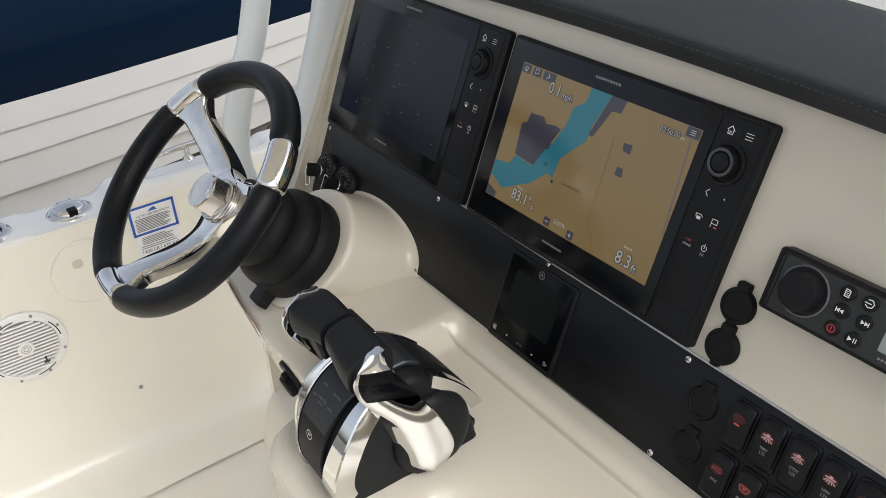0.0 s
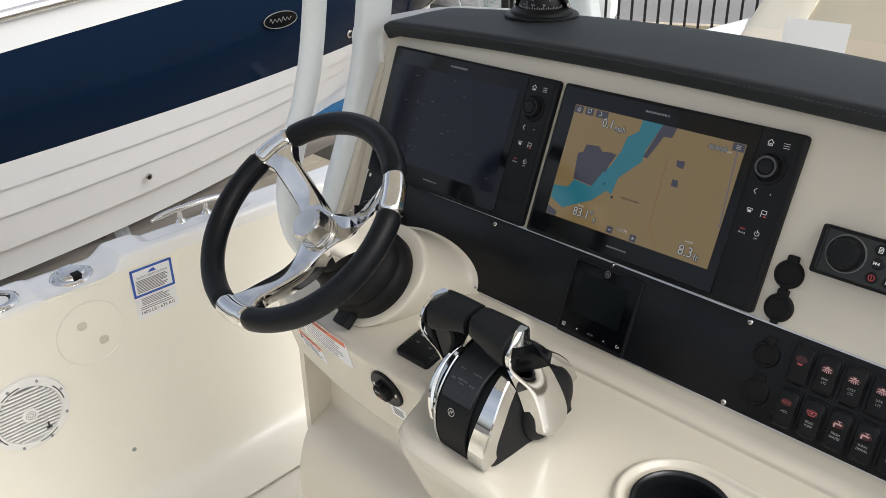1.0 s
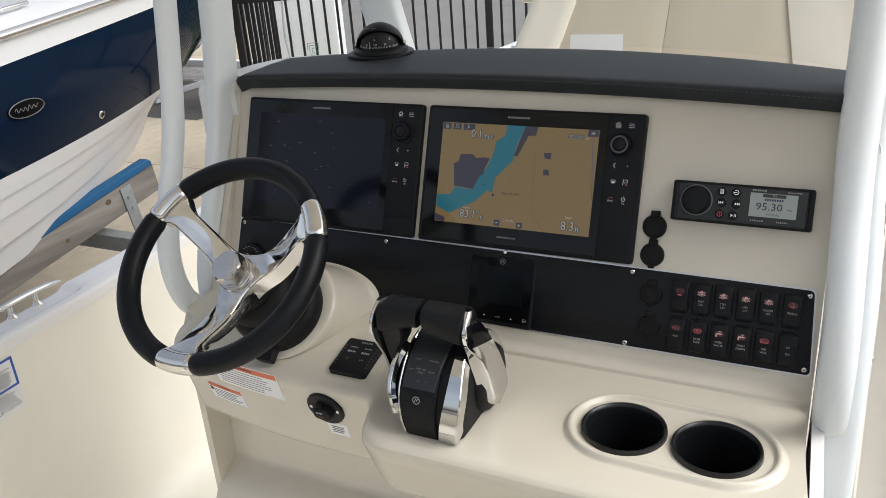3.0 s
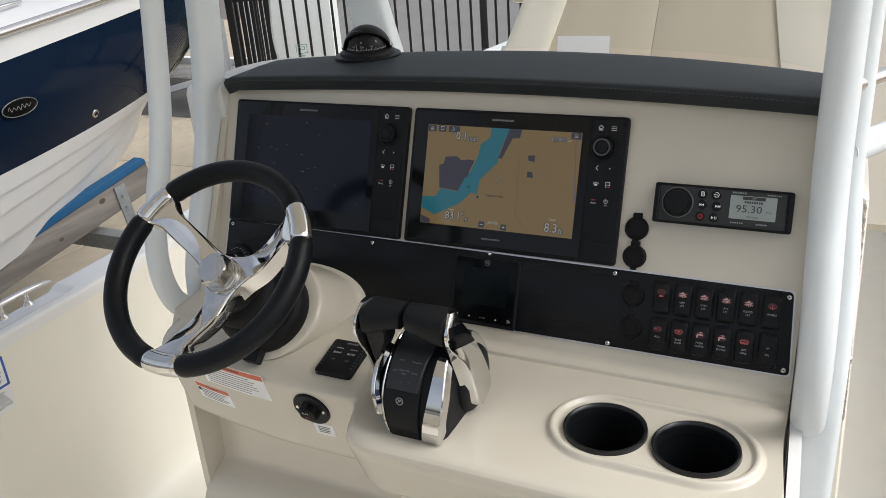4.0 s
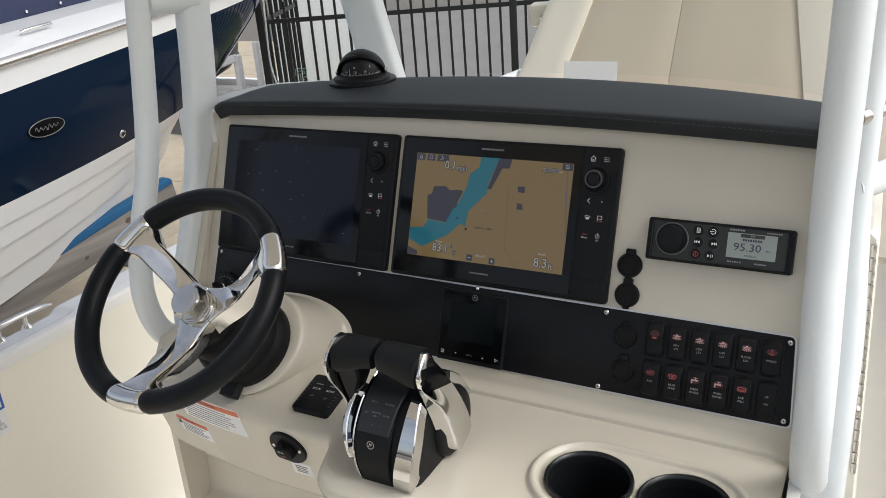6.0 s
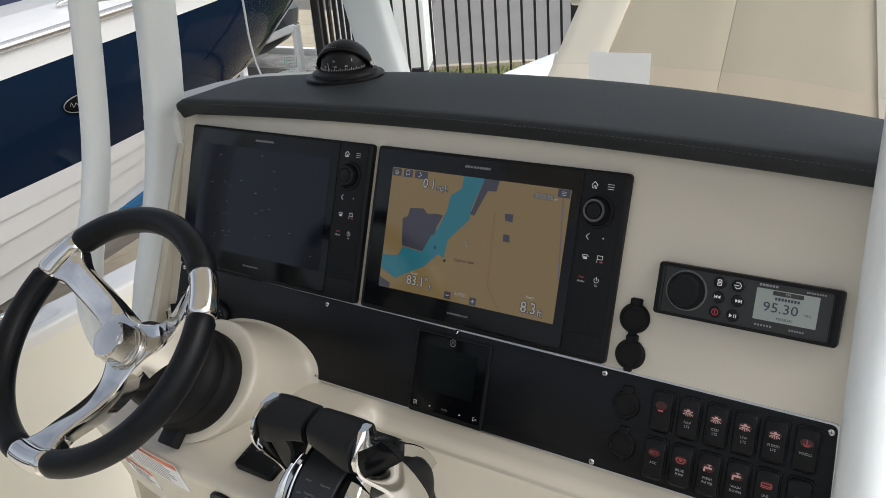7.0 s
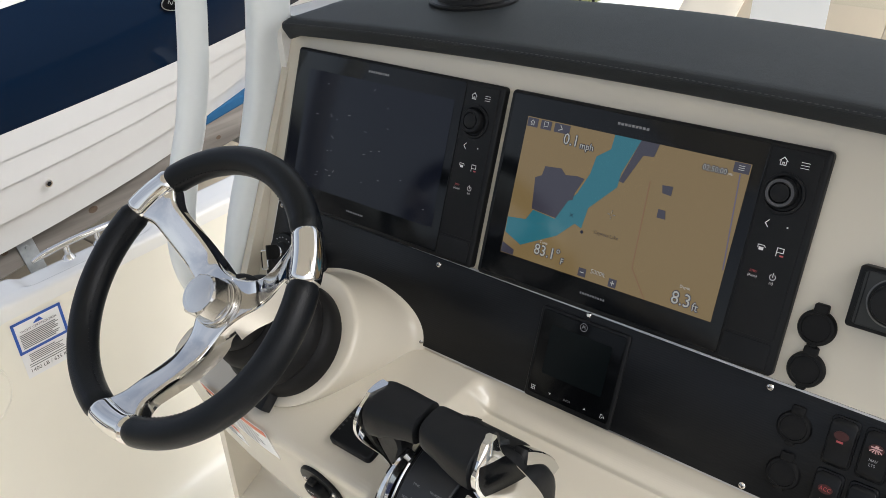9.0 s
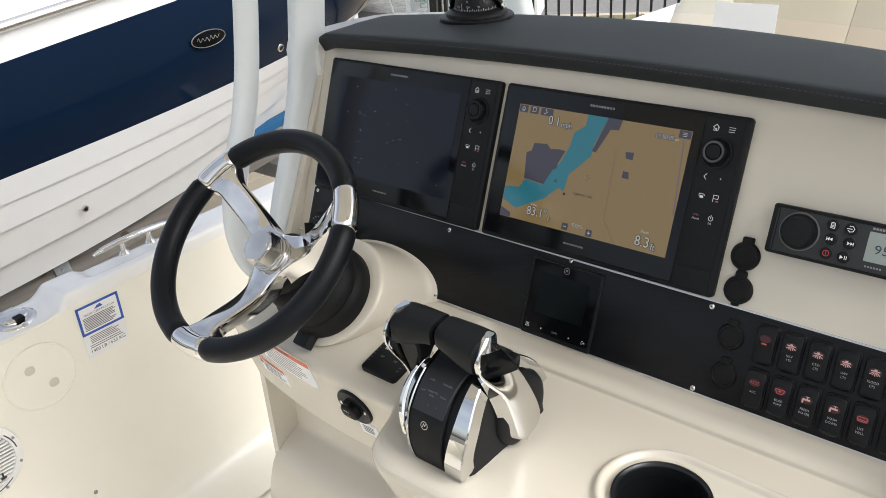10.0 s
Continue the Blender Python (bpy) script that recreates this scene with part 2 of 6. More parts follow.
def spline(points, n=8):
    """A Catmull-Rom curve through the points."""
    p = [Vector(q) for q in points]
    p = [2 * p[0] - p[1]] + p + [2 * p[-1] - p[-2]]
    out = []
    for i in range(1, len(p) - 2):
        for k in range(n):
            t = k / n
            out.append(0.5 * (2 * p[i] + (p[i + 1] - p[i - 1]) * t + (2 * p[i - 1] - 5 * p[i] + 4 * p[i + 1] - p[i + 2]) * t * t + (3 * p[i] - p[i - 1] - 3 * p[i + 1] + p[i + 2]) * t ** 3))
    return out + [p[-2]]


def sweep(bm, path, section, up=(1, 0, 0), cap=True, scales=None):
    """A section (points across: side, up) carried along a path."""
    path = [Vector(p) for p in path]
    loops = []
    for i, p in enumerate(path):
        d = (path[min(i + 1, len(path) - 1)] - path[max(i - 1, 0)]).normalized()
        s = Vector(up)
        s = (s - d * s.dot(d)).normalized()
        t = d.cross(s)
        k = scales[i] if scales else 1
        loops.append([p + s * a * k + t * b * k for a, b in section])
    rings(bm, loops, cap, cap)
    return bm



def box(bm, c, s, bevel=0.0, m=Matrix(), seg=2):
    made = bmesh.ops.create_cube(bm, size=1, matrix=m @ Matrix.Translation(c) @ Matrix.Diagonal((*s, 1)))
    if bevel:
        edges = list({e for v in made["verts"] for e in v.link_edges})
        bmesh.ops.bevel(bm, geom=edges, offset=bevel, segments=seg, affect="EDGES", profile=0.7)
    return bm


def text_bm(s, size, x=0.0, y=0.0, z=0.0, align="CENTER", wide=1.0):
    """Flat lettering in the built-in font, centred in height on y."""
    cu = bpy.data.curves.new("lettering", "FONT")
    cu.body, cu.size, cu.align_x, cu.align_y, cu.resolution_u = s, size, align, "CENTER", 2
    ob = bpy.data.objects.new("lettering", cu)
    scene.collection.objects.link(ob)
    bpy.context.view_layer.update()
    me = bpy.data.meshes.new_from_object(ob)
    bm = mesh()
    bm.from_mesh(me)
    for v in bm.verts:
        v.co = Vector((v.co.x * wide + x, v.co.y + y, v.co.z + z))
    bpy.data.objects.remove(ob)
    bpy.data.meshes.remove(me)
    bpy.data.curves.remove(cu)
    return bm


def bars(rows, z=0.0, bm=None):
    """Plain bars (x, y, width, height) for print that cannot be read."""
    bm = bm or mesh()
    for x, y, w, h in rows:
        flat([(x - w / 2, y - h / 2), (x + w / 2, y - h / 2), (x + w / 2, y + h / 2), (x - w / 2, y + h / 2)], z, bm)
    return bm


def stroke(pts, w, z=0.0, bm=None):
    """A thin flat line along points of a plane."""
    bm = bm or mesh()
    for a, b in zip(pts, pts[1:]):
        a, b = Vector(a), Vector(b)
        d = (b - a).normalized()
        s = Vector((-d.y, d.x)) * w / 2
        a, b = a - d * w / 3, b + d * w / 3
        bm.faces.new([bm.verts.new((*q, z)) for q in (a - s, b - s, b + s, a + s)])
    return bm


def smooth(a, b, x):
    t = min(1, max(0, (x - a) / (b - a)))
    return t * t * (3 - 2 * t)


def rounded(points, radii, n=6):
    """A polyline whose corners are rounded off."""
    p = [Vector(q) for q in points]
    out = [p[0]]
    for i in range(1, len(p) - 1):
        r = radii[i - 1]
        a, b = (p[i - 1] - p[i]), (p[i + 1] - p[i])
        r = min(r, a.length * 0.49, b.length * 0.49)
        a, b = p[i] + a.normalized() * r, p[i] + b.normalized() * r
        for k in range(n + 1):
            t = k / n
            out.append(a * (1 - t) ** 2 + p[i] * 2 * t * (1 - t) + b * t * t)
    return out + [p[-1]]


def resample(path, n):
    path = [Vector(p) for p in path]
    d = [0.0]
    for a, b in zip(path, path[1:]):
        d.append(d[-1] + (b - a).length)
    out, j = [], 0
    for i in range(n):
        s = d[-1] * i / (n - 1)
        while j < len(d) - 2 and d[j + 1] < s:
            j += 1
        t = (s - d[j]) / max(1e-9, d[j + 1] - d[j])
        out.append(path[j].lerp(path[j + 1], min(1, max(0, t))))
    return out


# ---- the helm's own frames ----
TILT = 22.0
DASH = pose(0, 0.016, 1.01, 90 - TILT)
ST, CT = math.sin(radians(TILT)), math.cos(radians(TILT))


def on_dash(v, w=0.0):
    """(y, z) of a place v up the dash and w out of it."""
    return 0.016 + v * ST - w * CT, 1.01 + v * CT + w * ST

# ---- console ----
XL, XR = -0.400, 0.622
CUPS = ((0.4005, -0.193), (0.5205, -0.196))
console = thing("helm_console", label="beige moulded fibreglass helm console standing on the cockpit sole", category="console")


def stadium(x, y):
    (ax, ay), (bx, by) = CUPS
    a, b, p = Vector((ax, ay)), Vector((bx, by)), Vector((x, y))
    t = min(1, max(0, (p - a).dot(b - a) / (b - a).length_squared))
    return (p - a - (b - a) * t).length


def face_in(x):
    """How far the lower face draws forward of its middle towards the port corner."""
    return 0.010 * (max(0.0, -0.13 - x) / 0.116) ** 1.5 + 0.030 * (max(0.0, -0.370 - x) / 0.030) ** 2


def matched(path, keys, counts=(90, 150, 110, 50)):
    """Resample a profile stretch by stretch between its key corners."""
    picks = [0] + [min(range(len(path)), key=lambda i: (path[i] - Vector(k)).length) for k in keys] + [len(path) - 1]
    out = []
    for a, b, n in zip(picks, picks[1:], counts):
        out += resample(path[a:b + 1], n + 1)[:-1]
    return out + [path[-1]]


yb, zb = on_dash(-0.125)
LEDGE = rounded([(yb, zb), on_dash(-0.148), on_dash(-0.1590, 0.0100), on_dash(-0.1655, 0.0095), (-0.343, 0.864), (-0.296, 0.752), (-0.280, 0.740), (-0.05, 0.735)], [0.010, 0.0018, 0.0016, 0.034, 0.012, 0.010])
LEDGE = matched(LEDGE, [on_dash(-0.1655, 0.0095), (-0.343, 0.864), (-0.296, 0.752)])
APRON = rounded([(yb, zb), (-0.064, 0.892), (-0.140, 0.888), (-0.243, 0.862), (-0.202, 0.712), (-0.186, 0.697), (-0.05, 0.697)], [0.012, 0.035, 0.016, 0.010, 0.010])
APRON = matched(APRON, [(-0.064, 0.892), (-0.243, 0.862), (-0.202, 0.712)])


def dash_profile(x):
    """The face of the dash, then the apron to port passing into the ledge to starboard."""
    face = [Vector(on_dash(0.262 - 0.387 * i / 59)) for i in range(60)]
    nose = 0.070 * (max(0.0, x - 0.545) / 0.077) ** 2.5 + 0.040 * (max(0.0, 0.110 - x) / 0.070) ** 2
    c = face_in(x)
    s = smooth(0.026, 0.062, x)
    low = []
    for p, q in zip(APRON, LEDGE):
        p = Vector((p.x + c * smooth(-0.135, -0.200, p.x), p.y))
        q = Vector((q.x + nose * smooth(-0.110, -0.275, q.x), q.y))
        low.append(p.lerp(q, s))
    return face + low[1:]


def flare(x, y):
    """The ledge widens to starboard towards its aft edge."""
    return 0.014 * smooth(0.45, 0.622, x) * smooth(-0.12, -0.33, y)


bm = mesh()
cols = []
across = [XL + 0.005 * i for i in range(140)] + [0.300 + 0.322 * i / 161 for i in range(162)]
for x in across:
    col = []
    for y, z in dash_profile(x):
        if z > 0.84 and y < -0.06:
            d = stadium(x, y - 0.0055)
            z += 0.0085 * (1 - smooth(0.0745, 0.0820, d)) - 0.0062 * (1 - smooth(0.0655, 0.0710, d))
        col.append(bm.verts.new((x + flare(x, y), y, z)))
    cols.append(col)
for a, b in zip(cols, cols[1:]):
    for j in range(len(a) - 1):
        c = (a[j].co + b[j + 1].co) / 2
        if c.z > 0.84 and any((c.x - cx) ** 2 + (c.y - cy) ** 2 < 0.0515 ** 2 for cx, cy in CUPS):
            continue
        bm.faces.new((a[j], a[j + 1], b[j + 1], b[j]))
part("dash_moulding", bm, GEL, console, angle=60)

# pod behind the wheel: a tunnel from an arch on the dash to a round collar
WHEEL = pose(-0.173, -0.2746, 1.074, 41.2)
bm = mesh()
loops = []
for t, grow in ((0.0, 1.05), (0.02, 1.03), (0.045, 1.015), (0.07, 0.975), (0.10, 0.945), (0.18, 0.925), (0.30, 0.925), (0.45, 0.93), (0.65, 0.94), (0.82, 0.96), (0.93, 0.975), (0.98, 0.965), (1.0, 0.93), (1.0, 0.80)):
    loop = []
    for i in range(72):
        a = 2 * math.pi * i / 72
        ca, sa = math.cos(a), math.sin(a)
        y, z = on_dash(-0.122 + (0.062 if sa > 0 else 0.10) * math.copysign(abs(sa) ** 0.85, sa) * grow, 0.0 if t else -0.004)
        p = Vector((-0.180 + 0.116 * ca * grow, y, z))
        q = WHEEL @ Vector((-0.005 + 0.093 * ca * grow, 0.004 + 0.093 * sa * grow, -0.193))
        k = smooth(0, 1, t) * 0.35 + t * 0.65
        loop.append(p.lerp(q, k))
    loops.append(loop)
rings(bm, loops)
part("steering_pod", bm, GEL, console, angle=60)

# sides, toe recess and body down to the sole
bm = mesh()
prof = [(0.11, 1.235), (0.0, 1.01), (-0.06, 0.890), (-0.130, 0.885), (-0.152, 0.850), (-0.150, 0.70), (-0.152, 0.45), (-0.165, 0.0), (0.30, 0.0), (0.30, 1.235)]
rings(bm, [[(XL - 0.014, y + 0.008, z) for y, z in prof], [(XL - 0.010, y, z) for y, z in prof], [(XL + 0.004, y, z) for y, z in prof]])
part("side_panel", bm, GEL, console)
bm = mesh()
prof = [(0.11, 1.235), (-0.07, 0.872), (-0.375, 0.855), (-0.385, 0.78), (-0.25, 0.70), (-0.22, 0.0), (0.50, 0.0), (0.50, 1.235)]
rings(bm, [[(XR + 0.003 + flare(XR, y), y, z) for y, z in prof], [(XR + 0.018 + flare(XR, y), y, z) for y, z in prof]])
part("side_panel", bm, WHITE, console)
bm = mesh()
back = rounded([(-0.09, 0.76), (-0.098, 0.545), (-0.160, 0.515), (-0.188, 0.44), (-0.185, 0.0)], [0.012, 0.03, 0.05])
rings(bm, [[(x, p.x, p.y) for p in back] for x in (XL, -0.385, 0.0, 0.4, XR)], False, False, False)
part("toe_recess", bm, GEL, console, angle=60)
bm = mesh()
top = [(-0.486, 0.086), (XL, 0.086), (XL, 0.125), (XR, 0.125), (XR, 0.10), (0.645, 0.10), (0.645, 0.26), (0.60, 0.34), (0.42, 0.415), (0.11, 0.45), (-0.10, 0.435), (-0.26, 0.405), (-0.36, 0.385), (-0.45, 0.345), (-0.482, 0.305), (-0.497, 0.255), (-0.501, 0.180), (-0.501, 0.115), (-0.497, 0.096)]
loops = []
for inner, z in ((0.0, 1.12), (0.0, 1.222), (0.004, 1.235), (0.012, 1.243), (0.022, 1.245)):
    drop = [0.055 * smooth(-0.33, -0.16, x) * smooth(0.16, 0.30, y) for x, y in top]
    loops.append([(x, y, z - d) for (x, y), d in zip(inset(top, inner), drop)])
rings(bm, loops)
part("top_coaming", bm, WHITE, console, "white fibreglass coaming round the console top")
bm = mesh()
rings(bm, [[(x, y, z) for x, y in ((XL, 0.125), (XR, 0.125), (XR, 0.34), (0.11, 0.43), (XL, 0.36))] for z in (0.0, 1.125)])
part("body", bm, WHITE, console)

bm = mesh()
rings(bm, [[(x + d, y, z) for x, y in ((0.640, 0.158), (0.690, 0.158), (0.694, 0.166), (0.690, 0.420), (0.640, 0.420))] for z, d in ((0.30, 0.022), (0.62, 0.013), (1.095, -0.002), (1.105, -0.012))])
part("side_door", bm, LINER, console, "cream side door")
hinge = part("hinge", box(mesh(), (0, 0, 0), (0.003, 0.016, 0.37), 0.001, Matrix.Translation((0.6935, 0.160, 0.905)) @ Matrix.Rotation(radians(-1.8), 4, "Y")), SATIN_STEEL, console, "stainless piano hinge")
for i in range(19):
    z = 0.728 + 0.0196 * i
    part("knuckle", lathe(mesh(), [(0.0036, -0.0085), (0.0040, -0.0075), (0.0040, 0.0075), (0.0036, 0.0085)], 12, Matrix.Translation((0.7005 - 0.0314 * (z - 0.62), 0.153, z))), SATIN_STEEL, hinge)

# black vinyl pad on the console top
pad = thing("dash_pad", label="charcoal vinyl pad with grey stitching over the console top", category="dash pad")


def pad_row(x):
    t = (x - 0.1125) / 0.515
    front = 0.091 - 0.018 * t * t
    rear = 0.327 - 0.090 * t * t
    crown = 0.010 * (1 - t * t)
    return front, rear, crown


bm = mesh()
loops = []
for i in range(81):
    x = -0.381 + 1.019 * i / 80
    f0, r0, c0 = pad_row(x)
    e = 0.006 * (1 - smooth(0, 0.012, min(x + 0.381, 0.638 - x)))
    zt = 1.262 + c0 - e
    sec = [(f0 + 0.034, zt - 0.027), (f0 + 0.014, zt - 0.027), (f0 + 0.0105, zt - 0.0262), (f0 + 0.0080, zt - 0.0235), (f0 + 0.0050, zt - 0.0180), (f0 + 0.0004, zt - 0.0105), (f0 - 0.0002, zt - 0.0098), (f0 - 0.0002, zt - 0.0090), (f0 - 0.0008, zt - 0.0083),
           (f0 - 0.0004, zt - 0.0040), (f0 + 0.0006, zt - 0.0016), (f0 + 0.0026, zt - 0.0003), (f0 + 0.012, zt + 0.0003), (f0 + 0.06, zt + 0.001), ((f0 + r0) / 2, zt + 0.002), (r0 - 0.03, zt + 0.001), (r0 - 0.006, zt - 0.002), (r0, zt - 0.009), (r0, 1.241)]
    loops.append([(x, y, z) for y, z in sec])
rings(bm, loops)
part("cover", bm, VINYL, pad, angle=40)
bm = mesh()
for i in range(150):
    x = -0.378 + 0.990 * i / 150
    f0, r0, c0 = pad_row(x)
    box(bm, (x + 0.002, f0 - 0.0012, 1.262 + c0 - 0.0066), (0.0034, 0.0012, 0.0007), 0, pose(0, 0, 0))
part("stitching", bm, THREAD, pad, "pale grey stitches")


# ---- display units ----
BEZEL_RING = mat("dull grey ring", (0.06, 0.06, 0.065), 0.45)


def icon_home(x, y, s, z):
    return stroke([(x - s, y), (x, y + s), (x + s, y)], s * 0.22, z, stroke([(x - 0.7 * s, y), (x - 0.7 * s, y - s), (x - 0.2 * s, y - s), (x - 0.2 * s, y - 0.3 * s), (x + 0.2 * s, y - 0.3 * s), (x + 0.2 * s, y - s), (x + 0.7 * s, y - s), (x + 0.7 * s, y)], s * 0.2, z))


def plotter(u, live):
    p = thing("chart_plotter", DASH @ pose(u, 0, 0), "black flush-mounted marine display showing a tan and blue chart" if live else "black flush-mounted marine display with a dim navy screen", "marine display", "displays")
    W, H = 0.359, 0.223
    part("housing", plate(rrect(W, H, 0.005, 4, W / 2, H / 2), -0.004, 0.010, 0.003), PLASTIC, p)
    part("front_glass", plate(rrect(0.297, 0.214, 0.002, 3, 0.154, H / 2 + 0.001), 0.009, 0.0112, 0.0006), GLASS_FRONT, p)
    part("keypad", plate(rrect(0.048, 0.184, 0.002, 3, 0.3285, 0.126), 0.009, 0.0110, 0.0006), SATIN, p)
    part("card_door", plate(rrect(0.047, 0.027, 0.002, 3, 0.3285, 0.0175), 0.009, 0.0113, 0.0008), SATIN, p)
    z = 0.0114
    part("brand_mark", bars([(0.159 + 0.0042 * (i - 4), 0.2085, 0.0031, 0.0028) for i in range(9)], z), PRINT_DIM, p)
    part("model_mark", bars([(0.157 + 0.0032 * (i - 4.5), 0.0185, 0.0020, 0.0024) for i in range(10)], z), PRINT_DIM, p)
    # keys
    part("home_key", icon_home(0.3175, 0.2055, 0.0038, z), PRINT, p)
    part("menu_key", bars([(0.3375, 0.205 + d, 0.0080, 0.0006) for d in (-0.0027, 0, 0.0027)], z), PRINT, p)
    part("back_key", stroke([(0.3190, 0.1485), (0.3158, 0.145), (0.3190, 0.1415)], 0.0008, z), PRINT, p)
    part("dot_key", flat(circle(0.0009, 10, 0.337, 0.145), z), PRINT, p)
    k = bars([(0.3183, 0.1197, 0.0046, 0.0030)], z)
    stroke([(0.3150, 0.1205), (0.3150, 0.1232), (0.3208, 0.1232), (0.3222, 0.1215)], 0.0007, z, k)
    part("window_key", k, PRINT, p)
    k = stroke([(0.3333, 0.1165), (0.3333, 0.1245), (0.3395, 0.1245), (0.3395, 0.1202), (0.3333, 0.1202)], 0.0007, z)
    part("mark_key", k, PRINT, p)
    part("mark_light", bars([(0.3385, 0.1172, 0.0036, 0.0016)], z), RED, p)
    part("standby_key", text_bm("STBY", 0.0034, 0.317, 0.0965, z), RED, p)
    part("auto_key", text_bm("(Auto)", 0.0035, 0.317, 0.0920, z), PRINT, p)
    k = mesh()
    for i in range(14):
        a0, a1 = radians(125 + 290 * i / 14), radians(125 + 290 * (i + 1) / 14)
        stroke([(0.336 + 0.0028 * math.cos(a0), 0.0955 + 0.0028 * math.sin(a0)), (0.336 + 0.0028 * math.cos(a1), 0.0955 + 0.0028 * math.sin(a1))], 0.0007, z, k)
    stroke([(0.336, 0.0955), (0.336, 0.0995)], 0.0008, z, k)
    part("power_key", k, PRINT, p)
    part("power_mark", text_bm("(o)", 0.0035, 0.336, 0.0895, z), PRINT, p)
    # rotary knob with its dished surround
    bm = mesh()
    lathe(bm, [(0.0205, 0.0105), (0.0200, 0.0128), (0.0175, 0.0132), (0.0165, 0.0118)], 40, pose(0.325, 0.1755, 0), True, False)
    part("knob_surround", bm, SATIN, p)
    bm = mesh()
    lathe(bm, [(0.0150, 0.010), (0.0150, 0.0175), (0.0138, 0.0195), (0.0100, 0.0195), (0.0090, 0.0175)], 40, pose(0.3235, 0.1760, 0), True, False)
    knob = part("knob", bm, SATIN, p)
    bm = mesh()
    lathe(bm, [(0.0092, 0.0178), (0.0088, 0.0198), (0.0060, 0.0206)], 32, pose(0.3235, 0.1760, 0))
    part("cap", bm, SATIN, knob)
    bm = mesh()
    lathe(bm, [(0.0132, 0.01962), (0.0106, 0.01962)], 40, pose(0.3235, 0.1760, 0), False, False)
    part("ring", bm, BEZEL_RING if live else SATIN, knob)
    # screen
    zs = 0.0116
    part("screen", flat([(0.029, 0.034), (0.290, 0.034), (0.290, 0.196), (0.029, 0.196)], zs), LAND if live else SCREEN_OFF, p, "tan chart page" if live else "dim navy page with faint dashes")
    if not live:
        rng = random.Random(4)
        for i in range(26):
            x, y, a = rng.uniform(0.05, 0.28), rng.uniform(0.05, 0.185), rng.choice((0, 0, 0.2, 0.9))
            w = rng.uniform(0.002, 0.005)
            part("faint_mark", stroke([(x, y), (x + w * math.cos(a), y + w * math.sin(a))], 0.0006, zs + 0.0003), PRINT_DIM, p)
        return p
    z1, z2, z3 = zs + 0.0003, zs + 0.0005, zs + 0.0007
    river = [(0.141, 0.196), (0.140, 0.180), (0.125, 0.169), (0.122, 0.149), (0.112, 0.125), (0.100, 0.110), (0.091, 0.090), (0.061, 0.093), (0.054, 0.080), (0.0295, 0.077), (0.030, 0.059), (0.054, 0.049), (0.098, 0.072), (0.117, 0.091), (0.126, 0.088), (0.129, 0.112), (0.157, 0.142), (0.158, 0.158), (0.172, 0.196)]
    part("chart_river", flat(river[::-1], z1), RIVER, p)
    for patch in ([(0.065, 0.145), (0.086, 0.147), (0.093, 0.141), (0.107, 0.143), (0.117, 0.142), (0.109, 0.124), (0.108, 0.116), (0.103, 0.114), (0.092, 0.091), (0.059, 0.094), (0.055, 0.130), (0.063, 0.134)],
                  [(0.172, 0.196), (0.193, 0.196), (0.190, 0.182), (0.178, 0.181), (0.163, 0.148), (0.157, 0.149)],
                  [(0.206, 0.156), (0.218, 0.157), (0.218, 0.147), (0.208, 0.148)],
                  [(0.208, 0.131), (0.216, 0.131), (0.218, 0.122), (0.208, 0.122)],
                  [(0.047, 0.041), (0.047, 0.0345), (0.0295, 0.0345), (0.0295, 0.047)]):
        part("chart_built_up_area", flat(patch[::-1], z2), URBAN, p)
    part("chart_road", stroke([(0.192, 0.157), (0.195, 0.063), (0.216, 0.035)], 0.0009, z2), mat("chart road", (0.27, 0.13, 0.075), 0.2, emit=0.36, dim=0.03), p)
    part("chart_boundary", stroke([(0.281, 0.184), (0.2885, 0.089)], 0.0013, z2), mat("chart boundary", (0.16, 0.14, 0.22), 0.2, emit=0.36, dim=0.03), p)
    for x, y, w, h in ((0.037, 0.190, 0.014, 0.010), (0.055, 0.190, 0.014, 0.010), (0.076, 0.190, 0.020, 0.010), (0.281, 0.1905, 0.016, 0.010), (0.139, 0.041, 0.0095, 0.0095), (0.177, 0.040, 0.0095, 0.0095)):
        part("soft_key", plate(rrect(w, h, 0.0005, 2, x, y), z1, z2), URBAN, p)
    part("soft_key_icon", icon_home(0.037, 0.190, 0.0028, z3), INK, p)
    part("soft_key_icon", stroke([(0.0525, 0.187), (0.0525, 0.1935), (0.0575, 0.1935), (0.0575, 0.1885), (0.0525, 0.1885)], 0.0006, z3), INK, p)
    part("soft_key_icon", stroke([(0.072, 0.1875), (0.0765, 0.1895), (0.0735, 0.1935)], 0.0008, z3), INK, p)
    part("soft_key_icon", bars([(0.281, 0.1905 + d, 0.006, 0.0006) for d in (-0.002, 0, 0.002)], z3), INK, p)
    part("soft_key_icon", bars([(0.139, 0.041, 0.005, 0.0009)], z3), INK, p)
    part("soft_key_icon", bars([(0.177, 0.040, 0.005, 0.0009), (0.177, 0.040, 0.0009, 0.005)], z3), INK, p)

    def value(s, size, x, y, align="CENTER"):
        for dx, dy in ((-0.0009, 0), (0.0009, 0), (0, -0.0009), (0, 0.0009)):
            part("outline", text_bm(s, size, x + dx, y + dy, z2, align, 0.92), INK_DARK, p)
        part("reading", text_bm(s, size, x, y, z3, align, 0.92), INK, p)

    value("0.1", 0.0180, 0.1005, 0.1795, "RIGHT")
    value("mph", 0.0108, 0.1020, 0.1765, "LEFT")
    value("83.1\u00b0", 0.0178, 0.1080, 0.0500, "RIGHT")
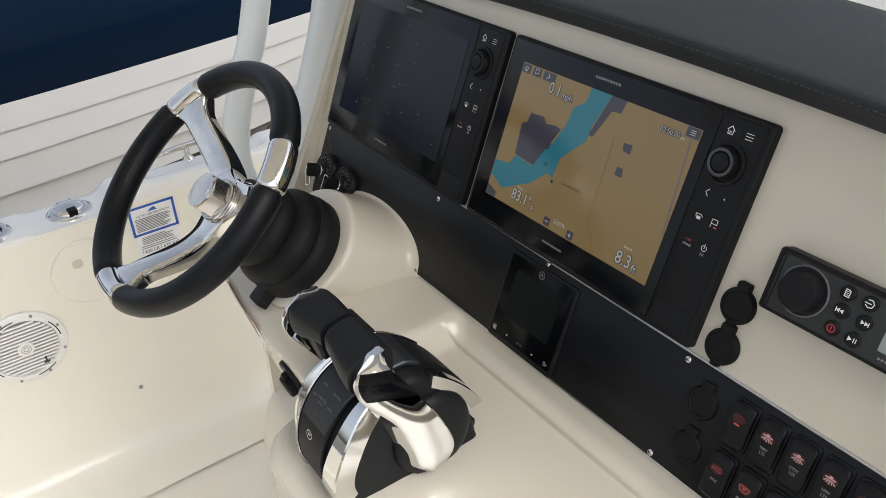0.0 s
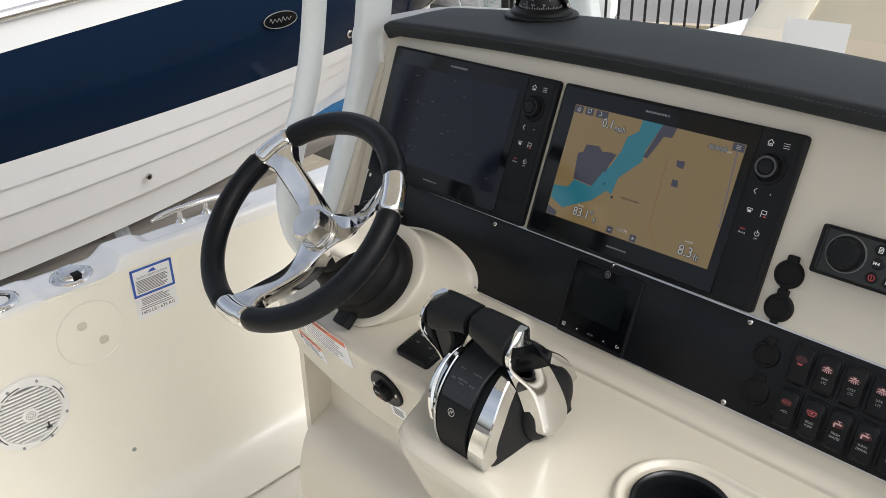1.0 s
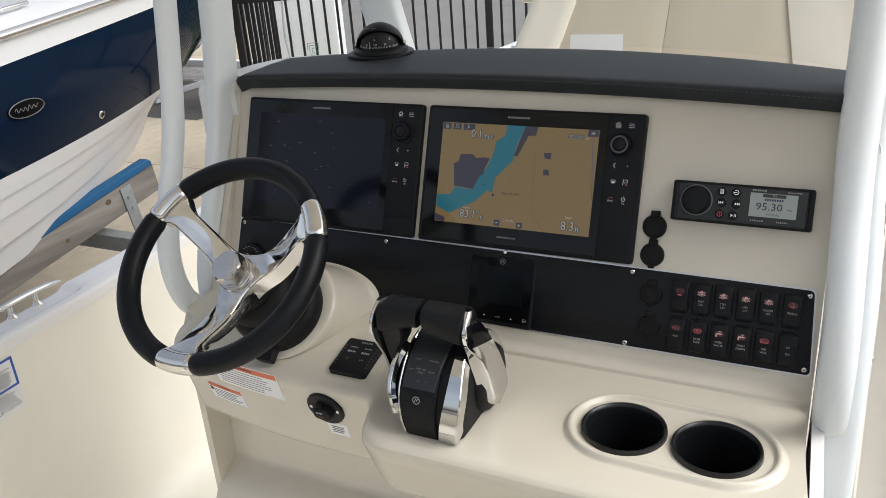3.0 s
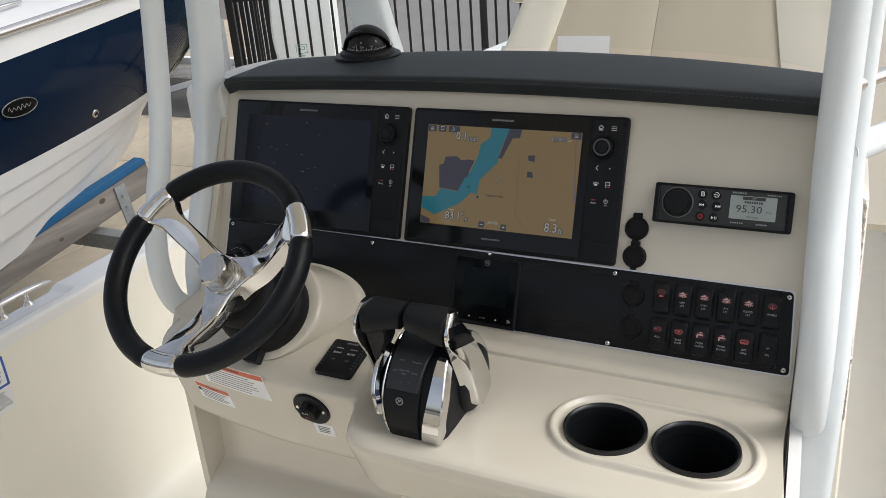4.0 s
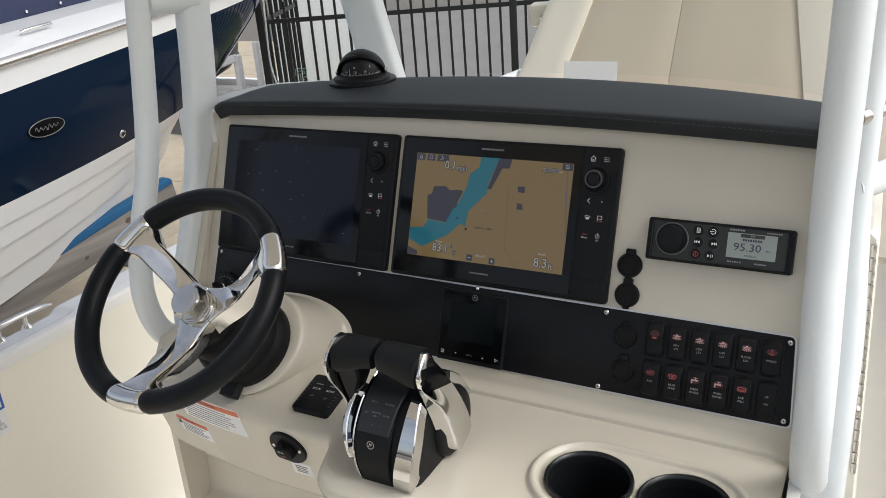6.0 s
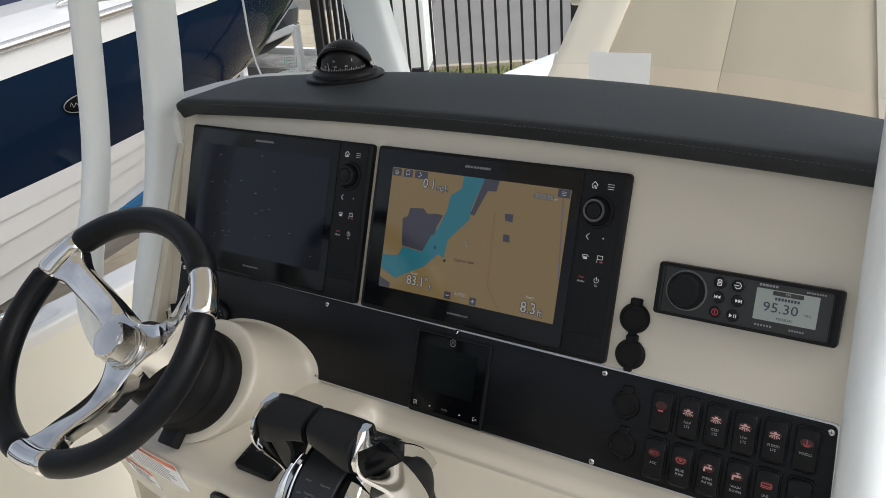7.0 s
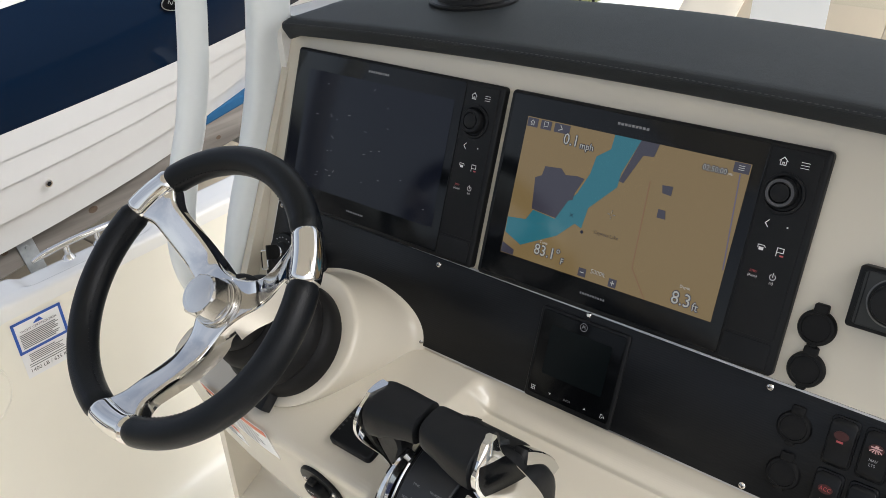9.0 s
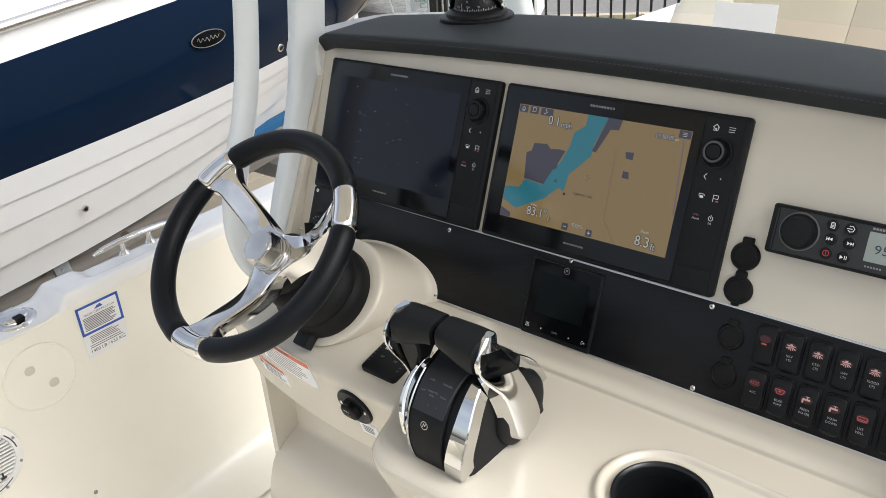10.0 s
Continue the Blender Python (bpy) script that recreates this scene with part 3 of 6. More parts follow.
    value("F", 0.0100, 0.1095, 0.0450, "LEFT")
    value("8.3", 0.0195, 0.2660, 0.0465, "RIGHT")
    value("ft", 0.0125, 0.2675, 0.0430, "LEFT")
    value("02:50:00", 0.0080, 0.2680, 0.1835, "RIGHT")
    part("reading", text_bm("pm", 0.0045, 0.2690, 0.1825, z3, "LEFT"), INK, p)
    part("caption", text_bm("Temp", 0.0045, 0.0840, 0.0600, z3), INK, p)
    part("caption", text_bm("Depth", 0.0045, 0.2560, 0.0600, z3), INK, p)
    part("zoom_reading", text_bm("5000ft", 0.0070, 0.1580, 0.0455, z3), PRINT_MID, p)
    part("place_name", text_bm("Cypress Lake", 0.0055, 0.1570, 0.0885, z3), INK_DARK, p)
    part("place_dot", flat(circle(0.0019, 14, 0.128, 0.0845), z3), INK_DARK, p)
    bm = stroke([(0.109, 0.0975), (0.113, 0.1015)], 0.0006, z3)
    stroke([(0.109, 0.1015), (0.113, 0.0975)], 0.0006, z3, bm)
    part("boat_mark", bm, INK_DARK, p)
    bm = mesh()
    for a in range(4):
        ca, sa = math.cos(a * math.pi / 2), math.sin(a * math.pi / 2)
        stroke([(0.158 + 0.0015 * ca, 0.112 + 0.0015 * sa), (0.158 + 0.0045 * ca, 0.112 + 0.0045 * sa)], 0.0008, z3, bm)
    part("cursor", bm, PRINT_DIM, p)
    return p


plotter(-0.369, False)
plotter(0.0, True)

# ---- black accent panel ----
accent = thing("switch_panel", DASH, "black ribbed accent panel with a bright metal edge below the displays", "panel")


def accent_outline(g=0.0):
    right = [(0.6105 + g, -0.006 + g), (-0.372 - g, 0.000 + g), (-0.376 - g, -0.119 - g)]
    arch = [(-0.288 + g * 0, -0.119 - g)]
    for i in range(25):
        a = math.pi * (1 - i / 24)
        arch.append((-0.180 + (0.111 - g) * math.cos(a), -0.122 + (0.058 - g) * math.sin(a) ** 0.75))
    return right + arch + [(-0.060, -0.121 - g), (0.6165 + g, -0.1225 - g)]


def fillet(poly, picks, r=0.007):
    """Round off the picked corners of an outline."""
    out = []
    for i, p in enumerate(poly):
        if i not in picks:
            out.append(p)
            continue
        p, a, b = Vector(p), Vector(poly[i - 1]), Vector(poly[(i + 1) % len(poly)])
        a, b = p + (a - p).normalized() * r, p + (b - p).normalized() * r
        out += [tuple(a * (1 - t) ** 2 + p * 2 * t * (1 - t) + b * t * t) for t in (0, 0.25, 0.5, 0.75, 1)]
    return out


def accent_shape(g=0.0):
    poly = accent_outline(g)
    return fillet(poly, (0, 1, 2, len(poly) - 1))


part("metal_edge", plate(accent_shape(0.0022), -0.002, 0.0022), BRUSHED, accent, "satin aluminium edge")
part("face", plate(accent_shape(), -0.002, 0.0034, 0.0006, 2), RIBS, accent)
for u, v in ((0.360, -0.0105), (0.360, -0.1175), (-0.062, -0.0105), (-0.067, -0.1165), (0.6050, -0.0135), (0.6085, -0.1155), (-0.363, -0.008)):
    bm = mesh()
    lathe(bm, [(0.0036, 0.003), (0.0035, 0.0042), (0.0026, 0.0052), (0.0012, 0.0056)], 20, pose(u, v, 0))
    s = part("screw", bm, STEEL, accent, "stainless cross-head screw")
    # flat black bars paint the shade of the cross cut
    bm = bars([(0, 0, 0.0036, 0.0007), (0, 0, 0.0007, 0.0036)])
    part("cross_slot_shade", bm, BLACK_INK, s, m=pose(u, v, 0.00575, 0, 0, 30 * u * 10))

# engine display
eng = thing("engine_display", DASH, "small black engine display with an unlit screen", "engine display")
part("housing", plate(rrect(0.114, 0.112, 0.004, 4, 0.154, -0.0665), 0.0, 0.0062, 0.002), PLASTIC, eng)
part("front_glass", plate(rrect(0.106, 0.102, 0.003, 3, 0.154, -0.0650), 0.0058, 0.0070, 0.0005), GLOSS, eng)
part("screen", plate(rrect(0.078, 0.059, 0.002, 3, 0.154, -0.0590), 0.0066, 0.0074), mat("unlit screen", (0.0045, 0.0065, 0.0072), 0.25, spec=0.12), eng)
bm = mesh()
for i in range(24):
    a0, a1 = 2 * math.pi * i / 24, 2 * math.pi * (i + 1) / 24
    stroke([(0.1545 + 0.0044 * math.cos(a0), -0.0195 + 0.0044 * math.sin(a0)), (0.1545 + 0.0044 * math.cos(a1), -0.0195 + 0.0044 * math.sin(a1))], 0.0008, 0.0076, bm)
stroke([(0.1525, -0.0215), (0.1535, -0.0175), (0.1545, -0.020), (0.1555, -0.0175), (0.1565, -0.0215)], 0.0008, 0.0076, bm)
part("maker_mark", bm, PRINT_DIM, eng)
bm = bars([(0.1085 + 0.0021 * a, -0.1090 + 0.0021 * b, 0.0013, 0.0013) for a in (-1, 0, 1) for b in (-1, 0, 1)], 0.0076)
part("page_key", bm, PRINT, eng)
part("down_key", flat([(0.1298, -0.1080), (0.1315, -0.1102), (0.1332, -0.1080)][::-1], 0.0076), PRINT, eng)
part("enter_key", text_bm("ENTER", 0.0032, 0.1545, -0.1090, 0.0076), PRINT_DIM, eng)
part("up_key", flat([(0.1758, -0.1102), (0.1792, -0.1102), (0.1775, -0.1080)], 0.0076), PRINT, eng)
part("dial_key", stroke([(0.1978, -0.1112), (0.1978, -0.1070), (0.1998, -0.1070)], 0.0006, 0.0076, stroke([(0.1994, -0.1112), (0.2004, -0.1092), (0.2022, -0.1084), (0.2026, -0.1104)], 0.0006, 0.0076)), PRINT, eng)
bm = mesh()
lathe(bm, [(0.0030, 0.0), (0.0030, 0.004), (0.002, 0.005)], 14, pose(0.156, -0.0045, 0.002))
part("mounting_clip", bm, STEEL, eng)

# ---- rocker switches ----
LIGHT, TAP = "light", "tap"
LEGENDS = ((("", "blank"), ("NAV\nLTS", LIGHT), ("CTSY\nLTS", LIGHT), ("U/W\nLTS", LIGHT), ("FLOOD\nLTS", LIGHT), ("WNDLS", "anchor")),
           (("ACC", "acc"), ("BILGE\nPUMP", "pump"), ("FRESH\nWATER", TAP), ("WASH\nDOWN", TAP), ("LIVE\nWELL", "well"), ("UP\n\nDN", "")))


def rocker(u, v, words, kind):
    s = thing("rocker_switch", DASH @ pose(u, v, 0.0034), "black rocker switch with a red legend window" if kind else "plain black rocker switch lettered up and down", "switch", "rocker switches")
    def h(y):
        return 0.0066 + 0.0026 * math.exp(-((y - 0.008) / 0.011) ** 2)

    part("bezel", plate(rrect(0.0262, 0.0500, 0.0050, 5), -0.001, 0.0026, 0.0012), PLASTIC, s)
    bm = mesh()
    loops = []
    n = 20
    for i in range(n + 1):
        y = -0.0233 + 0.0466 * i / n
        e = min(i, n - i) / n * 0.0466
        hw = 0.0114 - 0.0042 * (1 - min(1, e / 0.0045)) ** 2
        top = h(y) - 0.0026 * (1 - smooth(0, 0.0035, e))
        loops.append([(-hw, y, 0.0), (-hw, y, top - 0.0012), (-hw + 0.0004, y, top - 0.0004), (-hw + 0.0013, y, top), (0, y, top + 0.0002), (hw - 0.0013, y, top), (hw - 0.0004, y, top - 0.0004), (hw, y, top - 0.0012), (hw, y, 0.0)])
    rings(bm, loops)
    part("paddle", bm, PLASTIC, s, angle=50)

    if words:
        rows = words.split("\n")
        for i, w in enumerate(rows):
            y = (-0.0034 if kind else 0.004) - 0.0048 * i
            if w:
                part("legend", text_bm(w, 0.0039, 0, y, h(y) + 0.0005, wide=0.95), PRINT_MID, s)
    if kind:
        y0 = 0.0085
        part("lens", plate(circle(0.0066, 24, 0, y0, 0.0044), h(y0) - 0.001, h(y0) + 0.0005), RED_LENS, s, "dark red legend window")
        z = h(y0) + 0.0008
        bm = mesh()
        if kind == LIGHT:
            bars([(0, y0 + 0.0012, 0.0095, 0.0012), (0, y0 + 0.0026, 0.003, 0.0016)], z, bm)
            for a in (-1, -0.5, 0, 0.5, 1):
                stroke([(0.0022 * a, y0 - 0.0004), (0.0052 * a, y0 - 0.0040 + 0.0013 * abs(a))], 0.0009, z, bm)
        elif kind == TAP:
            bars([(-0.0003, y0 + 0.0005, 0.0085, 0.0021), (-0.004, y0 - 0.0022, 0.0020, 0.0036), (0.0008, y0 + 0.0026, 0.0010, 0.0026), (0.0008, y0 + 0.0040, 0.0044, 0.0009)], z, bm)
        elif kind == "pump":
            stroke([(-0.0055, y0 + 0.002), (0.0055, y0 + 0.002), (0.003, y0 - 0.003), (-0.003, y0 - 0.003), (-0.0055, y0 + 0.002)], 0.0009, z, bm)
            bars([(0, y0, 0.003, 0.0022)], z, bm)
        elif kind == "well":
            stroke([(-0.005, y0 + 0.002), (0.005, y0 + 0.002), (0.005, y0 - 0.0026), (-0.005, y0 - 0.0026), (-0.005, y0 + 0.002)], 0.0009, z, bm)
            bars([(0, y0 - 0.001, 0.009, 0.0008)], z, bm)
        elif kind == "anchor":
            stroke([(0, y0 + 0.003), (0, y0 - 0.003)], 0.0009, z, bm)
            stroke([(-0.003, y0 - 0.001), (-0.002, y0 - 0.0028), (0, y0 - 0.0034), (0.002, y0 - 0.0028), (0.003, y0 - 0.001)], 0.0009, z, bm)
        elif kind == "acc":
            bm.free()
            bm = text_bm("ACC", 0.0058, 0, y0, z, wide=0.88)
        else:
            bars([(0, y0 - 0.006, 0.0060, 0.0020)], z, bm)
        part("icon", bm, RED if kind in ("blank", "acc", "well", "anchor", "pump") else mat("pink legend", (0.55, 0.34, 0.33), 0.5, emit=0.05) if "pink legend" not in bpy.data.materials else bpy.data.materials["pink legend"], s)
    return s


for row, legends in enumerate(LEGENDS):
    for i, (words, kind) in enumerate(legends):
        rocker(0.4335 + 0.0302 * i + (0.001 if i == 5 else 0), -0.0370 - 0.0545 * row, words, kind)


# ---- power sockets with flip caps ----
def socket(u, v, name, label, r=0.0185):
    s = thing(name, DASH @ pose(u, v, 0.0), label, "socket", name + "s")
    bm = mesh()
    lathe(bm, [(r, 0.0), (r, 0.004), (r - 0.0015, 0.0065), (r - 0.004, 0.007), (r - 0.0045, 0.0058), (0.006, 0.0062)], 40)
    part("cap", bm, RUBBER, s)
    part("hinge", plate(rrect(0.013, 0.009, 0.002, 3, 0, r + 0.0015), 0.0, 0.0075, 0.0015), RUBBER, s)
    part("tab", plate(rrect(0.009, 0.006, 0.002, 3, 0.0, -r + 0.0005), 0.0, 0.0058, 0.001), RUBBER, s)
    return s


for u, v in ((0.385, 0.060), (0.386, 0.018)):
    socket(u, v, "accessory_socket", "black rubber-capped accessory socket beside the display", 0.0175)
for u, v in ((0.391, -0.040), (0.393, -0.088)):
    socket(u, v, "power_socket", "black power socket with a closed flip cap on the switch panel", 0.0165)

# ---- radio ----
radio = thing("marine_radio", DASH, "black marine stereo with a round knob and grey lcd", "radio")
part("body", plate(rrect(0.189, 0.058, 0.0035, 5, 0.5025, 0.1020), -0.002, 0.017, 0.003), PLASTIC, radio)
part("front", plate(rrect(0.176, 0.050, 0.004, 5, 0.5015, 0.1020), 0.0165, 0.0182, 0.0008), FASCIA, radio, "dark grey fascia")
bm = mesh()
lathe(bm, [(0.0222, 0.018), (0.0222, 0.0195), (0.0208, 0.0200)], 48, pose(0.4425, 0.1040, 0), True, False)
part("knob_ring", bm, mat("light grey ring", (0.11, 0.113, 0.117), 0.4), radio, "grey ring round the knob")
bm = mesh()
lathe(bm, [(0.0202, 0.018), (0.0202, 0.0204), (0.0180, 0.0206), (0.0172, 0.030), (0.0160, 0.0325), (0.0120, 0.0335), (0.004, 0.0330)], 48, pose(0.4425, 0.1040, 0))
part("knob", bm, SATIN, radio)
for u in (0.4135, 0.4165, 0.5885, 0.5915):
    part("end_groove", plate(rrect(0.0011, 0.049, 0.0004, 2, u, 0.1020), 0.0165, 0.0186, 0.0003), SATIN, radio)
for u, v, k in ((0.4765, 0.1190, "p"), (0.4955, 0.1190, "s"), (0.4775, 0.1035, "<"), (0.4970, 0.1030, ">"), (0.4760, 0.0870, "o"), (0.4945, 0.0865, "=")):
    bm = mesh()
    lathe(bm, [(0.0066, 0.018), (0.0066, 0.0195), (0.0058, 0.0202)], 28, pose(u, v, 0))
    b = part("button", bm, PLASTIC, radio)
    z = 0.0205
    bm = mesh()
    if k == "p":
        stroke([(u - 0.002, v - 0.003), (u - 0.002, v + 0.003), (u + 0.001, v + 0.003), (u + 0.002, v + 0.002), (u + 0.002, v - 0.003), (u - 0.002, v - 0.003)], 0.0008, z, bm)
        bars([(u, v + d, 0.0025, 0.0006) for d in (-0.0015, 0, 0.0015)], z, bm)
    elif k == "s":
        stroke([(u + 0.0035 * math.cos(a), v + 0.0035 * math.sin(a)) for a in (2.2, 1.2, 0.2, -0.8, -1.8, -2.6)], 0.0008, z, bm)
        stroke([(u - 0.004, v), (u + 0.001, v)], 0.0009, z, bm)
    elif k in "<>":
        d = -1 if k == "<" else 1
        for o in (-0.0020, 0.0012):
            tri = [(u + d * o, v + 0.002), (u + d * o, v - 0.002), (u + d * (o + 0.003), v)]
            flat(tri if d < 0 else tri, z, bm)
        bars([(u + d * 0.0044, v, 0.0008, 0.004)], z, bm)
    elif k == "o":
        stroke([(u + 0.0032 * math.cos(2 * math.pi * i / 16), v + 0.0032 * math.sin(2 * math.pi * i / 16)) for i in range(17)], 0.0009, z, bm)
        stroke([(u, v - 0.0016), (u, v + 0.0016)], 0.0009, z, bm)
    else:
        flat([(u - 0.0035, v + 0.0022), (u - 0.0035, v - 0.0022), (u, v)], z, bm)
        bars([(u + 0.0015, v, 0.0008, 0.004), (u + 0.0034, v, 0.0008, 0.004)], z, bm)
    part("icon", bm, mat("red power icon", (0.40, 0.04, 0.05), 0.5, emit=0.1) if k == "o" else PRINT, b)
part("lcd", plate(rrect(0.0615, 0.0330, 0.001, 2, 0.5450, 0.1045), 0.0178, 0.0186), LCD, radio)
bm = text_bm("95.30", 0.0142, 0.5400, 0.1022, 0.0189, wide=1.12)
part("reading", bm, INK_DARK, radio)
part("reading", text_bm("MHz", 0.0038, 0.5665, 0.1000, 0.0189), INK_DARK, radio)
part("station_line", bars([(0.5345 + 0.0031 * i, 0.1122, 0.0022, 0.0028) for i in range(8)], 0.0189), INK_DARK, radio)
part("band_tab", plate(rrect(0.030, 0.0045, 0.001, 2, 0.5455, 0.1178), 0.0186, 0.0188), BLACK_INK, radio)
part("band", text_bm("FM", 0.0042, 0.5455, 0.1178, 0.0191), LCD, radio)
part("mode", text_bm("MANUAL", 0.0040, 0.5455, 0.0918, 0.0189), INK_DARK, radio)
part("brand_mark", bars([(0.5175 + 0.0032 * i, 0.1245, 0.0025, 0.0024) for i in range(6)], 0.0186), PRINT_DIM, radio)
part("model_mark", bars([(0.563 + 0.0024 * i, 0.1240, 0.0017, 0.0017) for i in range(8)], 0.0186), PRINT_DIM, radio)
part("small_print", bars([(0.518 + 0.003 * i, 0.0825, 0.002, 0.002) for i in range(6)] + [(0.552 + 0.0025 * i, 0.0825, 0.0018, 0.002) for i in range(6)], 0.0186), PRINT_DIM, radio)

# ---- key switches ----
for u, v, turn in ((-0.340, -0.072, 20), (-0.281, -0.074, -5)):
    k = thing("key_switch", DASH @ pose(u, v, 0.0034), "round black ignition key switch with a key in it", "key switch", "ignition switches")
    bm = mesh()
    lathe(bm, [(0.0285, 0.0), (0.0285, 0.005), (0.0268, 0.008), (0.0150, 0.009), (0.0135, 0.013), (0.009, 0.014)], 40)
    part("collar", bm, PLASTIC, k)
    part("legend", bars([(0.0210 * math.cos(a), 0.0210 * math.sin(a), 0.0030, 0.0016) for a in (0.1, 0.4, 0.7, 1.0, 1.3, 1.7, 2.0, 2.3)], 0.0091), PRINT_DIM, k)
    bm = mesh()
    lathe(bm, [(0.0085, 0.013), (0.0085, 0.017), (0.007, 0.018)], 24)
    part("barrel", bm, STEEL, k)
    bm = box(mesh(), (0, 0, 0.028), (0.003, 0.021, 0.020), 0.001)
    key = part("key", bm, RUBBER, k, m=pose(0, 0, 0, 0, 0, turn))
    bm = mesh()
    tag = [(p[0], p[1], 0.0) for p in rrect(0.013, 0.028, 0.003, 3)]
    sweep(bm, [(x - 0.022, y - 0.010, 0.024) for x, y, z in tag + tag[:1]], circle(0.0011, 6), (0, 0, 1), False)
    part("key_tag", bm, STEEL, key, "steel key tag")

# ---- steering wheel ----
wheel = thing("steering_wheel", WHEEL, "three-spoke polished steel steering wheel with a black leather rim", "steering wheel")
RW, RT = 0.1562, 0.0163


def rim_tube(a0, a1, rad, n=30, squash=1.12):
    bm = mesh()
    loops = []
    for i in range(n + 1):
        a = radians(a0 + (a1 - a0) * i / n)
        e = min(i, n - i) * abs(a1 - a0) / n * RW * math.pi / 180
        k = rad * (1 - 0.16 * (1 - smooth(0, 0.004, e)))
        d = Vector((math.cos(a), math.sin(a), 0))
        loops.append([d * (RW + k * math.cos(b)) + Vector((0, 0, squash * k * math.sin(b))) for b in [2 * math.pi * j / 20 for j in range(20)]])
    rings(bm, loops)
    return bm


ANGLES = (31, 149, 270)
for a, b in ((31, 149), (149, 270), (270, 391)):
    g = part("grip", rim_tube(a + 10.5, b - 10.5, RT, 40), LEATHER, wheel, "black stitched leather grip")
    bm = mesh()
    n = 44
    for i in range(n):
        t = radians(a + 12 + (b - a - 24) * i / (n - 1))
        box(bm, ((RW - RT * 0.93) * math.cos(t), (RW - RT * 0.93) * math.sin(t), 0.0065), (0.0014, 0.0014, 0.0016), 0, Matrix())
    part("stitching", bm, SATIN, g)


def spoke_half(x):
    """Half the width of a spoke x metres out from the hub: a fillet from the valley between two spokes, then straight, then a flare into the rim."""
    if x < 0.070:
        lo, hi = 0.0, 1.0
        for _ in range(30):
            t = (lo + hi) / 2
            bx = 0.0165 * (1 - t) ** 3 + 3 * 0.0340 * t * (1 - t) ** 2 + 3 * 0.048 * t * t * (1 - t) + 0.070 * t ** 3
            lo, hi = (t, hi) if bx < x else (lo, t)
        w = 0.0286 * (1 - t) ** 3 + 3 * 0.0186 * t * (1 - t) ** 2 + 3 * 0.0168 * t * t * (1 - t) + 0.0160 * t ** 3
    else:
        w = 0.0160
    return w + 0.0115 * smooth(0.118, 0.146, x) ** 1.6


for a in ANGLES:
    part("rim_clamp", rim_tube(a - 10.8, a + 10.8, RT * 0.98, 20), STEEL, wheel, "polished steel rim section")
    ar = radians(a)
    ca, sa = math.cos(ar), math.sin(ar)
    flare_out = 1.34 if a == 31 else 1.02
    bm = mesh()
    loops = []
    for i in range(45):
        r = 0.0005 + (RW - 0.0115) * i / 44
        t = (r - 0.010) / (RW - 0.022)
        half = spoke_half(r) if r > 0.0165 else r * math.tan(radians(60)) + 0.0005
        lift = -0.0480 + 0.0545 * smooth(0.24, 1.10, t) + 0.00008 * ANGLES.index(a)
        deep = 0.018 + 0.011 * math.sin(math.pi * min(1, max(0, 0.15 + t * 0.85)))
        side = [(half * flare_out + 0.0008, -deep), (half + 0.0022, -0.0090), (half + 0.0016, -0.0042), (half + 0.0012, -0.0024), (half + 0.0002, -0.0012), (half - 0.0012, -0.0002), (half - 0.0024, 0.0)]
        crown = [(half * 0.45, 0.0006), (0.0, 0.0008), (-half * 0.45, 0.0006)]
        sec = side + crown + [(-p, q) for p, q in reversed(side)] + [(0, -deep - 0.002)]
        loops.append([(ca * r - sa * p, sa * r + ca * p, lift + q) for p, q in sec])
    rings(bm, loops)
    part("spoke", bm, STEEL, wheel, "polished steel spoke", angle=24)
bm = mesh()
lathe(bm, [(0.026, -0.085), (0.028, -0.072), (0.0292, -0.050), (0.0292, -0.0468), (0.0284, -0.0456), (0.0284, -0.0436), (0.0278, -0.0428), (0.0284, -0.0420), (0.0282, -0.0400), (0.0272, -0.0392), (0.0252, -0.0390), (0.0248, -0.0370), (0.0235, -0.0365)], 56)
part("hub", bm, SATIN_STEEL, wheel, angle=30)
bm = mesh()
hexa = []
for r, z, soft in ((0.0262, -0.0400, 0.15), (0.0262, -0.0190, 0.15), (0.0255, -0.0162, 0.45), (0.0232, -0.0140, 1.0), (0.0205, -0.0137, 1.0)):
    loop = []
    for i in range(60):
        a = 2 * math.pi * i / 60
        side = math.cos(math.pi / 6) / math.cos((a % (math.pi / 3)) - math.pi / 6)
        k = side + (0.955 - side) * soft
        loop.append((r * k * math.cos(a + 0.17), r * k * math.sin(a + 0.17), z))
    hexa.append(loop)
rings(bm, hexa)
nut = part("centre_nut", bm, SATIN_STEEL, wheel, "satin steel hexagon nut", angle=28)
bm = mesh()
lathe(bm, [(0.0188, -0.0150), (0.0180, -0.0136), (0.0140, -0.0130), (0.004, -0.0128)], 32)
part("dome", bm, SATIN_STEEL, nut)

# column boot and tilt lever
column = thing("steering_column", WHEEL, "black rubber steering column boot on the console pod", "steering column")
bm = mesh()
lathe(bm, [(0.030, -0.066), (0.041, -0.069), (0.0455, -0.075), (0.0465, -0.083), (0.0445, -0.089), (0.0415, -0.0925), (0.0415, -0.0945), (0.0500, -0.0985), (0.0560, -0.106), (0.0585, -0.115), (0.0575, -0.122), (0.0535, -0.1275), (0.0535, -0.1295), (0.0620, -0.134), (0.0680, -0.143), (0.0705, -0.153), (0.0690, -0.1585), (0.0665, -0.161), (0.0720, -0.165), (0.0740, -0.175), (0.0740, -0.190), (0.072, -0.195)], 56, Matrix.Translation((-0.005, 0, 0)))
part("boot", bm, RUBBER, column, angle=60)
